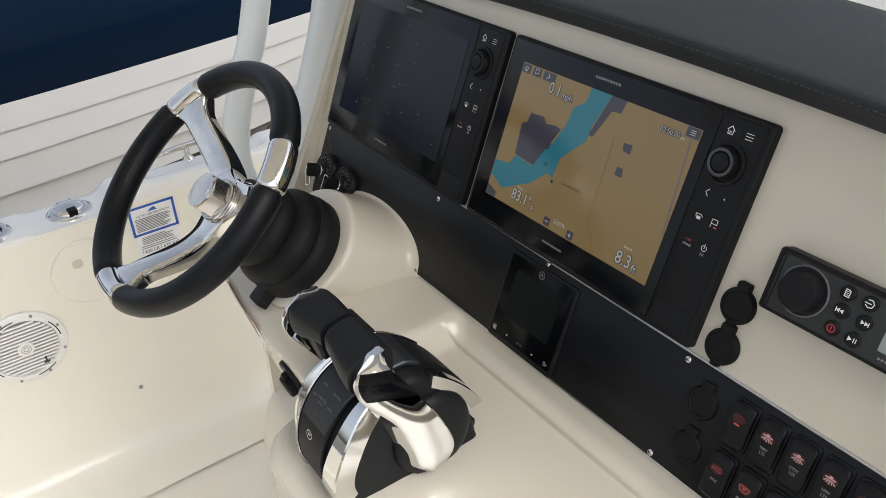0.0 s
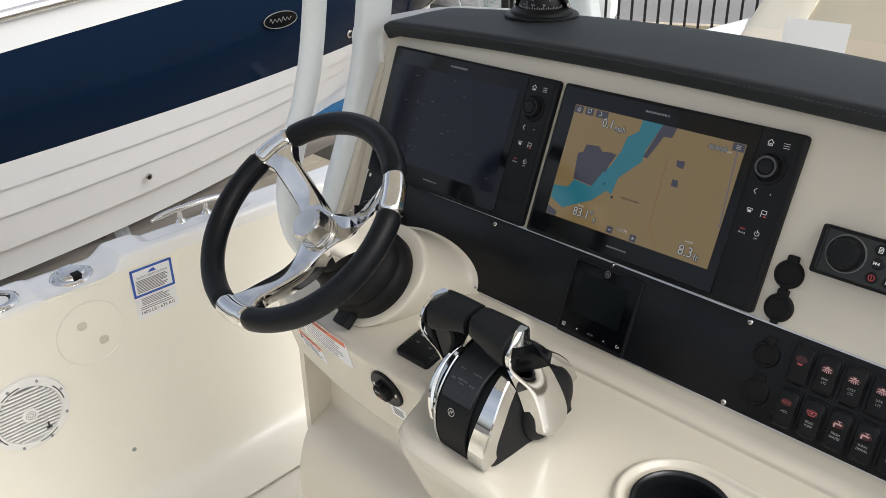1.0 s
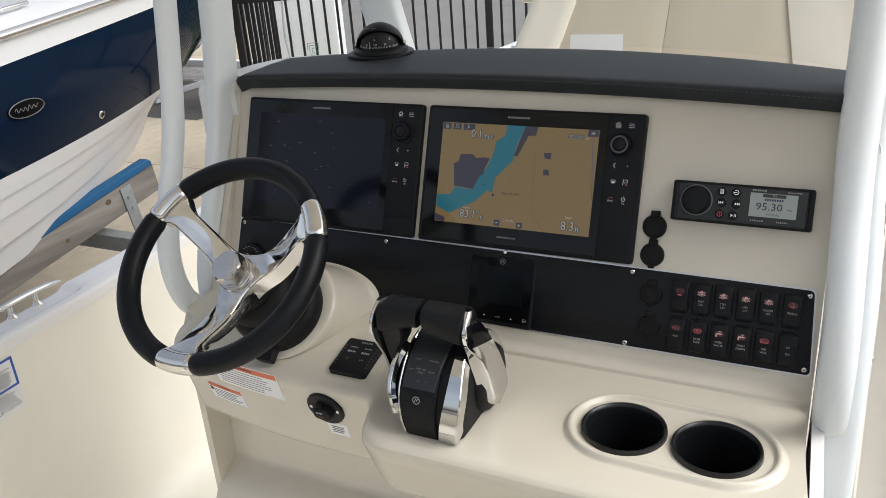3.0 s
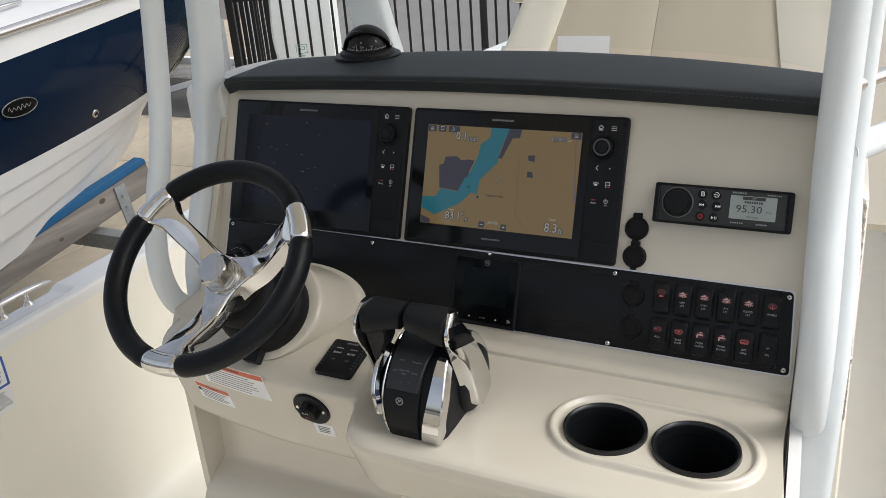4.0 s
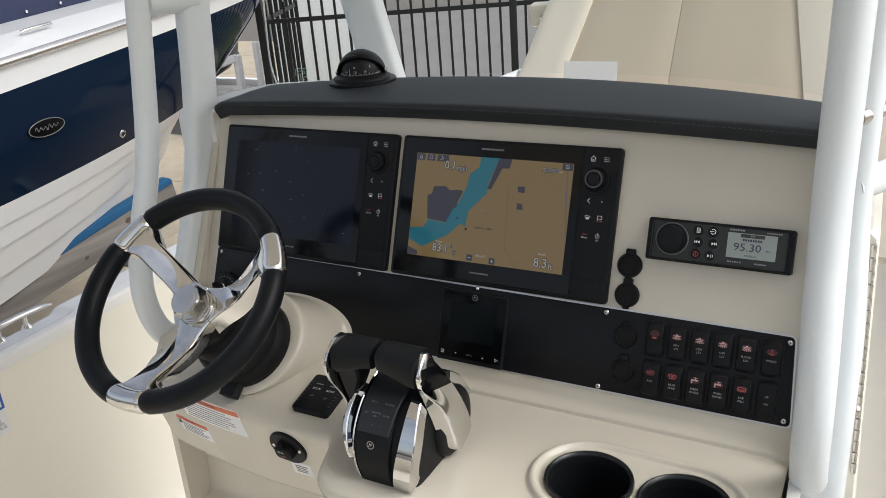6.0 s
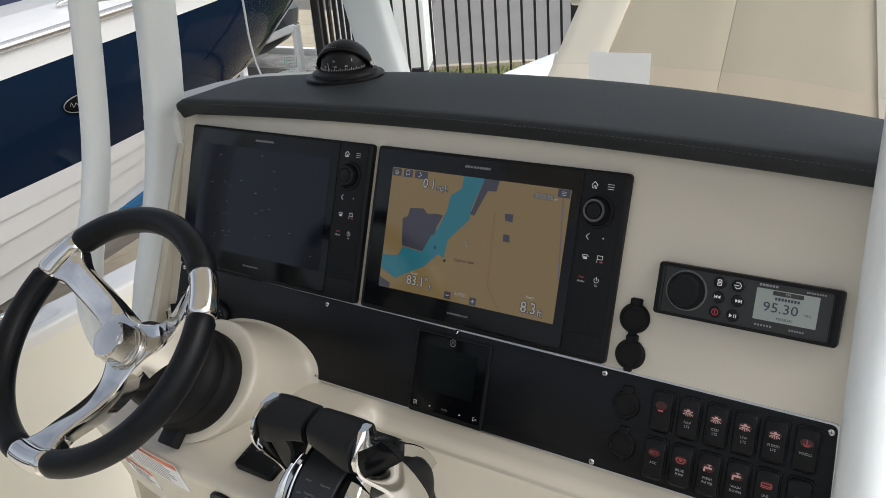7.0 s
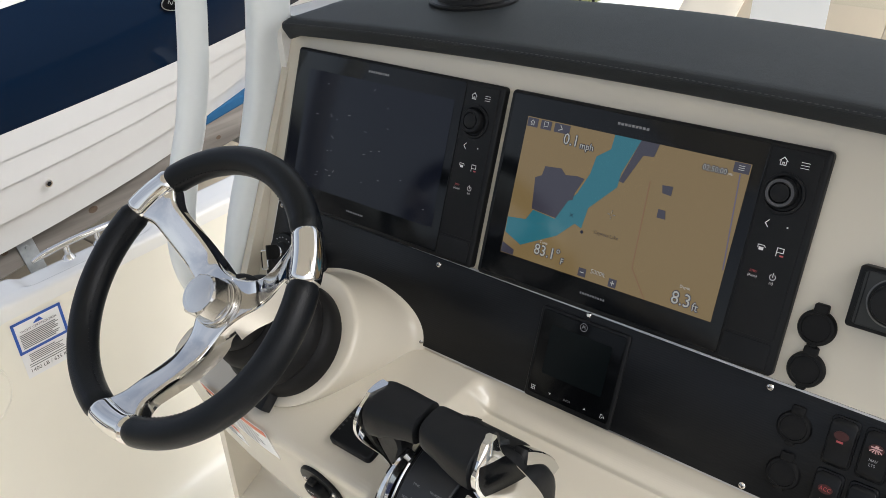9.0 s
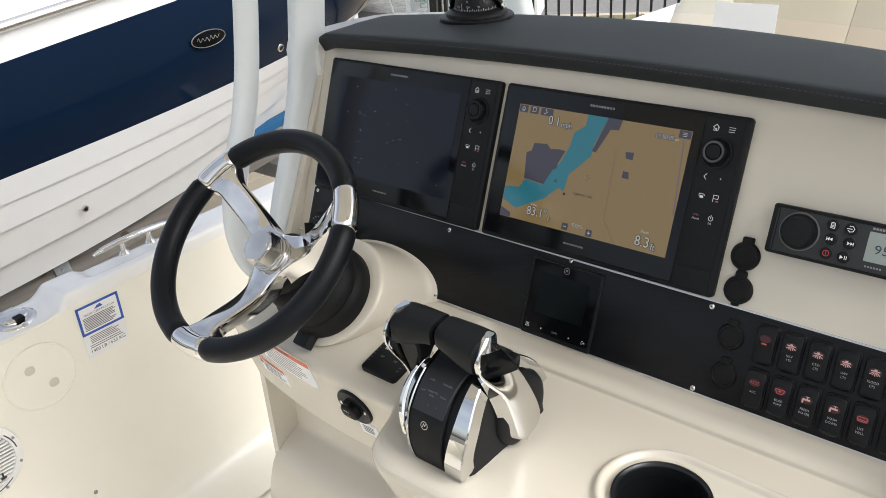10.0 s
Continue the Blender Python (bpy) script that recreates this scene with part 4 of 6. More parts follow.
bm = box(mesh(), (0.006, -0.078, -0.180), (0.028, 0.030, 0.018), 0.004)
part("tilt_lever", bm, PLASTIC, column)

# ---- throttle control ----
TY, TZ = -0.202, 0.864
thr = thing("throttle_control", pose(0.158, TY, TZ), "dual-lever engine throttle control in black and chrome on the console ledge", "throttle")
ZC, RD = 0.036, 0.0945


def sink(y):
    """How far the drum's crown lies under a true circle."""
    return 0.004 * smooth(-0.08, -0.04, y) + 0.5 * max(0.0, y)


def tuck(a, most=0.17):
    """The drum narrows towards its aft foot."""
    return 1 - most * smooth(0.45, -0.40, a)


def reach(a):
    """The drum's foot runs out aft."""
    return 1 + 0.085 * smooth(0.75, -0.25, a)


def lean(a):
    """The aft foot stands a little to starboard."""
    return 0.003 * smooth(0.45, -0.40, a)


def arc_band(x0, x1, r0, r1, a0, a1, n=24, x0b=None, x1b=None, edge=0.0015, bow=0.0):
    """A curved band about the drum's axis; angles in degrees from aft (0) over the top (90)."""
    bm = mesh()
    loops = []
    for i in range(n + 1):
        t = i / n
        a = radians(a0 + (a1 - a0) * t)
        xa = x0 + ((x0b if x0b is not None else x0) - x0) * t + bow * math.sin(math.pi * t)
        xb = x1 + ((x1b if x1b is not None else x1) - x1) * t + bow * math.sin(math.pi * t)
        k = tuck(a)
        loops.append([(x * k + lean(a), -r * reach(a) * math.cos(a), ZC + r * math.sin(a) - sink(-r * math.cos(a))) for x, r in ((xa, r0), (xb, r0), (xb, r1 - edge), (xb - edge, r1), (xa + edge, r1), (xa, r1 - edge))])
    rings(bm, loops)
    return bm


def drum_ring(x, k, n=40):
    out = []
    for i in range(n):
        a = radians(-26 + 232 * i / (n - 1))
        out.append((x * tuck(a, 0.06) + lean(a), -RD * reach(a) * k * math.cos(a) * (1.0 if math.cos(a) > 0 else 0.80), max(0.0, ZC * (0.35 + 0.65 * k) + RD * k * math.sin(a) - sink(-RD * k * math.cos(a)))))
    return out


bm = mesh()
rings(bm, [drum_ring(x, k) for x, k in ((-0.056, 0.70), (-0.054, 0.80), (-0.049, 0.88), (-0.040, 0.95), (-0.020, 0.975), (0.020, 0.975), (0.040, 0.96), (0.0445, 0.925), (0.0465, 0.86), (0.0475, 0.60))])
part("body", bm, SATIN, thr, angle=50)
lobe = []
for x, r in ((0.030, 0.047), (0.050, 0.047), (0.056, 0.044), (0.0595, 0.037), (0.0605, 0.028)):
    lobe.append([(x, 0.010 + r * math.cos(a), max(0.002, 0.044 + 1.08 * r * math.sin(a))) for a in [2 * math.pi * i / 32 for i in range(32)]])
bm = mesh()
rings(bm, lobe)
part("side_lobe", bm, SATIN, thr, angle=50)
bm = mesh()
slab(bm, [(-0.030, -0.086), (0.034, -0.086), (0.044, -0.060), (0.048, 0.0), (0.044, 0.056), (0.026, 0.082), (-0.022, 0.082), (-0.048, 0.056), (-0.060, 0.0), (-0.056, -0.060)], -0.004, 0.006, 0.003)
part("base", bm, PLASTIC, thr)
part("centre_band", arc_band(-0.040, 0.016, 0.080, 0.0965, -22, 150, 34, -0.030, 0.020), SATIN, thr)
part("keypad", arc_band(-0.0345, 0.0140, 0.094, 0.0985, 22, 98, 24, -0.0290, 0.0300), KEYPAD, thr)


def on_drum(a, r=0.0990, x=0.0):
    a = radians(a)
    return Matrix.Translation((x, -r * math.cos(a), ZC + r * math.sin(a) - sink(-r * math.cos(a)))) @ Matrix.Rotation(math.pi / 2 - a, 4, "X")


bm = mesh()
for i in range(24):
    a0, a1 = 2 * math.pi * i / 24, 2 * math.pi * (i + 1) / 24
    stroke([(0.0050 * math.cos(a0), 0.0050 * math.sin(a0)), (0.0050 * math.cos(a1), 0.0050 * math.sin(a1))], 0.0009, 0, bm)
stroke([(-0.0024, -0.0024), (-0.0008, 0.0024), (0.0008, -0.0008), (0.0024, 0.0024)], 0.0009, 0, bm)
part("maker_badge", bm, BRUSHED, thr, m=on_drum(13, 0.1018, -0.011))
for a, x, w in ((28, -0.011, "o"), (28, -0.022, "-"), (28, 0.001, "+"), (36, -0.024, "LEFT"), (37, -0.010, "THROTTLE"), (34.5, -0.010, "ONLY"), (36, 0.006, "DOCK"), (45, -0.017, "SYNC"), (45, 0.006, "TRANSFER"), (62, -0.016, "."), (60, 0.014, ".")):
    part("key_legend", text_bm(w, 0.0031, 0, 0, 0), PRINT_DIM, thr, m=on_drum(a, 0.0990 * reach(radians(a)) + 0.0004, x))
part("chrome_band", arc_band(0.0185, 0.0525, 0.078, 0.0995, -20, 54, 30, 0.0320, 0.0470, 0.0015, 0.004), CHROME, thr, "curved chrome band")
part("rear_band", arc_band(0.0340, 0.0490, 0.078, 0.0955, 100, 146, 20, 0.0300, 0.0450, 0.0015, 0.002), CHROME, thr, "curved chrome band")
part("chrome_strip", arc_band(-0.0425, -0.0402, 0.078, 0.0985, -21, 120, 30, -0.0330, -0.0310), CHROME, thr, "thin chrome strip")
part("side_band", arc_band(-0.0630, -0.0480, 0.066, 0.0910, -4, 62, 28, -0.0560, -0.0430, 0.005, -0.005), CHROME, thr, "chrome side band")


ARM_AFT = spline([(0.1790, -0.0520, 0.0535), (0.1640, -0.0685, 0.0550), (0.1400, -0.0715, 0.0572), (0.0900, -0.0465, 0.0605), (0.0450, -0.0320, 0.0630), (0.0240, -0.0270, 0.0640), (0.0110, -0.0135, 0.0650)], 10)
ARM_FWD = spline([(0.1790, -0.0375, 0.0545), (0.1640, -0.0375, 0.0595), (0.1400, -0.0240, 0.0655), (0.0900, 0.0040, 0.0700), (0.0450, 0.0220, 0.0720), (0.0240, 0.0180, 0.0715), (0.0110, 0.0000, 0.0680)], 10)


def arm_at(z):
    """Aft and forward edge of the lever arm at a height."""
    for i in range(len(ARM_AFT) - 1):
        if ARM_AFT[i].x >= z >= ARM_AFT[i + 1].x:
            break
    t = (ARM_AFT[i].x - z) / max(1e-6, ARM_AFT[i].x - ARM_AFT[i + 1].x)
    return ARM_AFT[i].lerp(ARM_AFT[i + 1], t), ARM_FWD[i].lerp(ARM_FWD[i + 1], t)


def arm_ridge(z):
    """The crease between the arm's aft strip and its outer face."""
    a, f = arm_at(z)
    k = smooth(0.140, 0.085, z)
    return Vector((a.z + 0.0035 * k, a.y + 0.0095 * k)), Vector((f.z, f.y))


def arm_face(t, z):
    """A point of the arm's outer face, t of the way forward from the crease."""
    r, f = arm_ridge(z)
    return r.x + (f.x - r.x) * t + 0.0012 * math.sin(math.pi * t), r.y + (f.y - r.y) * t


def lever(side):
    """One lever: a padded grip, and a chrome arm down to a shell about the pivot."""
    x_in, x_out = (-0.0135, 0.0480) if side > 0 else (-0.0770, -0.0195)
    sec = []
    for i in range(28):
        a = 2 * math.pi * i / 28
        ca, sa = math.cos(a), math.sin(a)
        sec.append((0.0250 * math.copysign(abs(ca) ** 0.62, ca), 0.0215 * math.copysign(abs(sa) ** 0.62, sa)))
    bm = mesh()
    loops = []
    for t, k in ((0.0, 0.84), (0.03, 0.95), (0.11, 1.0), (0.35, 1.0), (0.6, 1.0), (0.8, 1.0), (0.91, 1.0), (1.0, 0.985)):
        out = t if side > 0 else 1 - t
        slim = 0.68 + 0.28 * smooth(0.10, 0.95, out)
        deep = 0.80 + 0.20 * smooth(0.0, 0.8, out)
        loops.append([(x_in + (x_out - x_in) * t, -0.048 - 0.003 * out + a * k * deep, 0.1775 - (0.0215 - b) * slim * k - 0.002 * (1 - k) + 0.10 * a) for a, b in sec])
    rings(bm, loops)
    lv = part("lever", bm, SATIN, thr, "black padded lever grip", angle=50)
    # black inner arm under the grip's outer end
    bm = mesh()
    if side > 0:
        rows = ((0.156, 0.002, 0.016, -0.066, -0.034), (0.135, 0.002, 0.016, -0.058, -0.026), (0.122, 0.002, 0.015, -0.051, -0.020), (0.105, 0.003, 0.013, -0.041, -0.012), (0.090, 0.004, 0.012, -0.032, -0.006), (0.076, 0.005, 0.011, -0.022, -0.002))
    else:
        rows = ((0.156, 0.001, 0.036, -0.070, -0.034), (0.135, 0.001, 0.036, -0.062, -0.030), (0.122, 0.001, 0.033, -0.058, -0.028), (0.105, 0.001, 0.024, -0.053, -0.026), (0.090, 0.001, 0.016, -0.048, -0.024), (0.076, 0.001, 0.010, -0.043, -0.022), (0.060, 0.001, 0.006, -0.036, -0.018))
    loops = []
    for z, i0, i1, ya, yf in rows:
        x0, x1 = (0.053 - i1, 0.053 - i0) if side > 0 else (-0.080 + i1, -0.080 + i0)
        e = 0.003 if x1 > x0 else -0.003
        loops.append([(x0 + e, ya, z), (x1 - e, ya, z), (x1, ya + 0.003, z), (x1, yf - 0.003, z), (x1 - e, yf, z), (x0 + e, yf, z), (x0, yf - 0.003, z), (x0, ya + 0.003, z)])
    rings(bm, loops)
    part("inner_arm", bm, SATIN, lv)
    # bright arm with a thick aft edge and a rounded foot
    bm = mesh()
    loops = []
    for p, q in zip(ARM_AFT, ARM_FWD):
        z, ya, xa = p
        yf, xf = q.y, q.z
        if side < 0:
            ya -= 0.008 * smooth(0.06, 0.13, z)
        if side > 0:
            k = smooth(0.140, 0.085, z)
            xi, xr, yr = xa - 0.0055 - 0.0070 * k, xa + 0.0035 * k, ya + 0.0095 * k
            row = [(xi - 0.001, ya + 0.0050), (xi, ya), (xr - 0.0006, yr - 0.0003), (xr, yr + 0.0006)]
        else:
            xr, yr = xa, ya
            row = [(xa - 0.005, ya + 0.0045), (xa - 0.004, ya + 0.0006), (xa - 0.0008, ya), (xa, ya + 0.0008)]
        w = yf - yr
        row += [(xr + (xf - xr) * t + 0.0012 * math.sin(math.pi * t), yr + w * t) for t in (0.12, 0.25, 0.4, 0.55, 0.7, 0.85)]
        row += [(xf, yf - 0.0014), (xf - 0.0012, yf), (xf - 0.0085, yf - 0.0008), (xf - 0.0100, yf - 0.0040)]
        loops.append([(x if side > 0 else -0.0270 - x, y, z) for x, y in row])
    rings(bm, loops)
    part("chrome_arm", bm, CHROME, lv, "chrome lever arm", angle=26)
    if side > 0:
        bm = mesh()
        loops = []
        for i in range(13):
            u = i / 12
            swell = 0.0006 + 0.0010 * math.sin(math.pi * min(1.0, u * 1.15))
            outer, inner = [], []
            for j in range(9):
                t = 0.07 + 0.90 * j / 8
                z = (0.1655 - 0.006 * t) * (1 - u) + (0.1330 - 0.012 * t) * u
                x, y = arm_face(t, z)
                outer.append((x + (swell if 0 < j < 8 else 0.0002), y, z))
                inner.append((x - 0.002, y, z))
            loops.append(outer + inner[::-1])
        rings(bm, loops)
        part("trim_button", bm, GLOSS, lv, "glossy black trim button", angle=50)
    return lv


lever(1)
lever(-1)

# ---- cup holders ----
for i, (cx, cy) in enumerate(CUPS):
    c = thing("cup_holder", pose(cx, cy, 0.8665), "round black plastic cup holder let into the console ledge", "cup holder", "cup holders")
    bm = mesh()
    lathe(bm, [(0.0498, -0.012), (0.0503, 0.0), (0.0518, 0.0032), (0.0540, 0.0046), (0.0562, 0.0040), (0.0572, -0.001), (0.0560, -0.010)], 64, Matrix(), False, False)
    part("rim", bm, mat("black moulded plastic", (0.008, 0.009, 0.010), 0.28, spec=0.4) if "black moulded plastic" not in bpy.data.materials else bpy.data.materials["black moulded plastic"], c)
    bm = mesh()
    lathe(bm, [(0.0508, -0.003), (0.0495, -0.02), (0.0460, -0.078), (0.040, -0.084), (0.0300, -0.085)], 48, Matrix(), False, True)
    part("well", bm, PLASTIC, c)
    bm = mesh()
    lathe(bm, [(0.026, -0.0845), (0.026, -0.0825), (0.022, -0.0825), (0.022, -0.0845)], 32, Matrix(), False, False)
    part("drain_ring", bm, SATIN, c)

# ---- tab switch, kill switch and stickers on the lower face ----
def on_face(x, s, w=0.0):
    """x across and s metres down the near-upright lower face."""
    turn = math.degrees(math.atan((face_in(x + 0.01) - face_in(x - 0.01)) / 0.02))
    return pose(x, -0.2435 + face_in(x), 0.864, 105.3, 0, turn) @ pose(0, -s, w)


tab = thing("trim_tab_switch", pose(-0.025, -0.175, 0.8810, 14), "square black trim tab keypad on the console face", "keypad")
part("pad", plate(rrect(0.065, 0.074, 0.006, 5), -0.003, 0.007, 0.003), PLASTIC, tab)
part("brand_mark", bars([(-0.004 + 0.0042 * i, 0.0290, 0.0030, 0.0034) for i in range(5)], 0.0073), PRINT_DIM, tab)
bm = bars([(sx * 0.0125, y, w, 0.0022) for sx in (-1, 1) for y, w in ((0.0170, 0.013),)], 0.0073)
part("key_print", bm, PRINT_DIM, tab)
for sx in (-1, 1):
    part("bow_key", text_bm("BOW", 0.0058, sx * 0.0125, 0.007, 0.0073), PRINT, tab)
    part("up_key", text_bm("UP", 0.0052, sx * 0.0125, -0.008, 0.0073), PRINT_DIM, tab)
DARK_LED = mat("dark led", (0.035, 0.036, 0.038), 0.4)
for sx in (-1, 1):
    for i in range(7):
        part("led", bars([(sx * 0.0275, 0.018 - 0.0065 * i, 0.0035, 0.0028)], 0.0073), DARK_LED, tab)

kill = thing("kill_switch", on_face(-0.056, 0.046), "round black engine stop switch with a red legend", "switch")
bm = mesh()
lathe(bm, [(0.0325, 0.0), (0.0325, 0.003), (0.031, 0.0048), (0.018, 0.005)], 44)
part("plate", bm, PLASTIC, kill)
bm = mesh()
slab(bm, rrect(0.032, 0.024, 0.009, 5), 0.004, 0.0165, 0.004)
slab(bm, rrect(0.012, 0.036, 0.004, 4, -0.004, 0.0), 0.004, 0.0130, 0.003)
part("rocker", bm, RUBBER, kill)
for sx in (-1, 1):
    part("screw", lathe(mesh(), [(0.0034, 0.0045), (0.003, 0.006), (0.001, 0.0066)], 16, pose(sx * 0.0238, 0.002, 0)), STEEL, kill)
part("run_legend", text_bm("RUN", 0.0050, -0.002, 0.0045, 0.0168), PRINT, kill)
part("off_legend", text_bm("OFF", 0.0050, 0.000, -0.0045, 0.0168), RED, kill)


def face_patch(x0, x1, s0, s1, lift, n=8):
    """A thin sheet that follows the curve of the lower face."""
    bm = mesh()
    loops = []
    for i in range(n + 1):
        m = on_face(x0 + (x1 - x0) * i / n, 0)
        loops.append([m @ Vector((0, -s, w)) for s, w in ((s0, 0.0), (s0, lift), (s1, lift), (s1, 0.0))])
    rings(bm, loops)
    return bm


HEADING_INK = mat("dark brown heading print", (0.16, 0.035, 0.02), 0.5)


def sticker(name, x, s, w, h, label, rows, top=None):
    """A label about (x, s) on the lower face, with bars for its print."""
    st = thing(name, Matrix(), label, "sticker")
    part("sheet", face_patch(x - w / 2, x + w / 2, s - h / 2, s + h / 2, 0.0006), PAPER, st)
    if top:
        part("heading", face_patch(x - w / 2 + 0.0015, x + w / 2 - 0.0015, s - h / 2 + 0.0015, s - h / 2 + 0.0015 + top, 0.0009), ORANGE_INK, st)
        part("heading_mark", face_patch(x - 0.20 * w, x + 0.16 * w, s - h / 2 + 0.0045, s - h / 2 + top - 0.0025, 0.0011, 3), HEADING_INK, st)
        part("warning_sign", face_patch(x - 0.47 * w, x - 0.40 * w, s - h / 2 + top + 0.004, s - h / 2 + top + 0.012, 0.0011, 2), BLACK_INK, st)
    for rx, ry, rw, rh in rows:
        part("print_line", face_patch(x + rx - rw / 2, x + rx + rw / 2, s - ry - rh / 2, s - ry + rh / 2, 0.0009, 4), BAR_INK, st)
    return st


rng = random.Random(3)


def lines(w, y0, y1, n, th=0.0012):
    out = []
    for i in range(n):
        y = y0 + (y1 - y0) * i / max(1, n - 1)
        ww = w * rng.uniform(0.75, 1.0)
        out.append((-(w - ww) / 2, y, ww, th))
    return out


sticker("warning_label", -0.208, 0.023, 0.146, 0.058, "white warning label with an orange heading on the console face", lines(0.128, 0.011, -0.024, 7), 0.011)
sticker("warning_label", -0.283, 0.087, 0.084, 0.040, "small white warning label with an orange heading", lines(0.066, 0.004, -0.015, 5), 0.009)
sticker("instruction_label", -0.047, 0.095, 0.037, 0.028, "small white pictogram label below the stop switch", lines(0.024, 0.006, -0.007, 4, 0.002), None)

# ---- compass ----
comp = thing("compass", pose(-0.173, 0.244, 1.2715, 0, 0, 22), "black domed marine compass on the dash pad", "compass")
bm = mesh()
lathe(bm, [(0.062, 0.0), (0.062, 0.003), (0.060, 0.005), (0.052, 0.006), (0.051, 0.0105), (0.047, 0.0125), (0.040, 0.016)], 48)
part("flange", bm, PLASTIC, comp)
bm = mesh()
lathe(bm, [(0.0365, 0.012), (0.0365, 0.018)] + [(0.0365 * math.cos(radians(a)), 0.018 + 0.036 * math.sin(radians(a))) for a in range(8, 86, 8)], 40)
part("card", bm, mat("compass card", (0.006, 0.006, 0.007), 0.45, spec=0.3), comp)
bm = mesh()
for i in range(34):
    a = radians(195 + 150 * i / 33)
    r = 0.0371
    m = Matrix.Translation((r * math.cos(a), r * math.sin(a), 0.0170 + (0.0010 if i % 3 == 0 else 0))) @ Matrix.Rotation(a + math.pi / 2, 4, "Z") @ Matrix.Rotation(math.pi / 2, 4, "X")
    h = 0.0042 if i % 3 == 0 else 0.0026
    box(bm, (0, 0, 0), (0.0008, h, 0.0004), 0, m)
COMPASS_INK = mat("grey compass print", (0.48, 0.49, 0.50), 0.6)
part("scale", bm, COMPASS_INK, comp)
for w, a, z, h in (("S", 218, 0.0305, 0.0058), ("SE", 262, 0.0305, 0.0042), ("E", 308, 0.0305, 0.0058), ("150", 236, 0.0225, 0.0048), ("120", 264, 0.0225, 0.0048), ("90", 292, 0.0225, 0.0048)):
    ar = radians(a)
    tilt = math.asin(min(1.0, (z - 0.018) / 0.036))
    r = 0.0370 * math.cos(tilt) + 0.0004
    m = Matrix.Translation((r * math.cos(ar), r * math.sin(ar), z)) @ Matrix.Rotation(ar + math.pi / 2, 4, "Z") @ Matrix.Rotation(math.pi / 2 - tilt, 4, "X")
    part("bearing", text_bm(w, h, 0, 0, 0.0006), COMPASS_INK, comp, m=m)
ar = radians(248)
part("lubber_line", box(mesh(), (0.0385 * math.cos(ar), 0.0385 * math.sin(ar), 0.0210), (0.0008, 0.0008, 0.0150)), BRUSHED, comp)
bm = mesh()
hood = []
for j in range(13):
    b = radians(-8 + 137 * j / 12)
    hood.append([Vector((0.0435 * math.cos(a), -0.0435 * math.sin(a) * math.cos(b), 0.013 + 0.0430 * math.sin(a) * math.sin(b))) for a in [radians(2 + 176 * i / 24) for i in range(25)]])
rings(bm, [[(p.x, -p.y, p.z) for p in h] for h in hood][::-1], False, False, False)
hd = part("sun_hood", bm, PLASTIC, comp, "black sun hood", angle=60)
sol = hd.modifiers.new("thickness", "SOLIDIFY")
sol.thickness, sol.offset = 0.003, 0
for sx in (-1, 1):
    part("hood_screw", lathe(mesh(), [(0.005, 0.0), (0.0045, 0.003), (0.002, 0.004)], 20, Matrix.Translation((sx * 0.0440, 0.0, 0.018)) @ Matrix.Rotation(sx * math.pi / 2, 4, "Y")), STEEL, comp)
part("brand_mark", bars([(-0.009 + 0.003 * i, 0, 0.0008, 0.0026) for i in range(7)] + [(-0.009 + 0.003 * i + 0.0006, 0.0009 - 0.0018 * (i % 2), 0.0014, 0.0005) for i in range(7)]), PRINT_DIM, comp, m=Matrix.Translation((-0.012, -0.0252, 0.0503)) @ Matrix.Rotation(radians(35), 4, "X"))

# ---- windscreen and paper ----
screen = thing("windscreen", label="clear curved acrylic windscreen on the console coaming", category="windscreen")


def screen_at(i, n=40):
    """The foot and the head of the screen, raked aft, round the front of the console."""
    a = math.pi * i / n
    x, y = 0.1125 - 0.552 * math.cos(a), 0.34 + 0.38 * math.sin(a) ** 0.9
    return [Vector((x, y, 1.20)), Vector((x + 0.012 * math.cos(a), y - 0.040, 1.285)), Vector((x + 0.045 * math.cos(a), y - 0.075, 1.40)), Vector((x + 0.085 * math.cos(a), y - 0.11, 1.62))]


bm = mesh()
loops = []
for i in range(41):
    near = screen_at(i)
    out = Vector((-math.cos(math.pi * i / 40), math.sin(math.pi * i / 40), 0)) * 0.005
    loops.append(near + [p + out for p in near[::-1]])
rings(bm, loops)
pane = part("pane", bm, ACRYLIC, screen, angle=60)
pane.visible_shadow = False
RIM = mat("polished acrylic edge", (0.70, 0.74, 0.74), 0.15, spec=0.7)
for i in (0, 40):
    p = screen_at(i)
    part("side_edge", sweep(mesh(), spline(p, 5), circle(0.0018, 8), (1, 0, 0)), RIM, screen)
part("top_edge", sweep(mesh(), [screen_at(i)[3] for i in range(41)], circle(0.0018, 8), (0, 0, 1)), RIM, screen)
GREEN_INK = mat("pale green decal ink", (0.24, 0.38, 0.34), 0.6)
decal = thing("screen_decal", pose(-0.423, 0.386, 1.251, 74, 0, 28), "small green outlined square decal on the windscreen", "decal")
part("border", stroke([(-0.011, -0.002), (-0.011, 0.012), (0.012, 0.012), (0.012, -0.006), (0.006, -0.006)], 0.0014, 0.0006), GREEN_INK, decal)
part("inner_mark", stroke([(-0.007, -0.007), (-0.007, 0.007), (0.007, 0.007), (0.007, 0.001), (-0.002, 0.001), (-0.002, -0.007), (0.003, -0.007)], 0.0014, 0.0006), GREEN_INK, decal)
part("text_line", bars([(0, -0.011, 0.016, 0.0012), (0, -0.014, 0.011, 0.0010)]), GREEN_INK, decal)
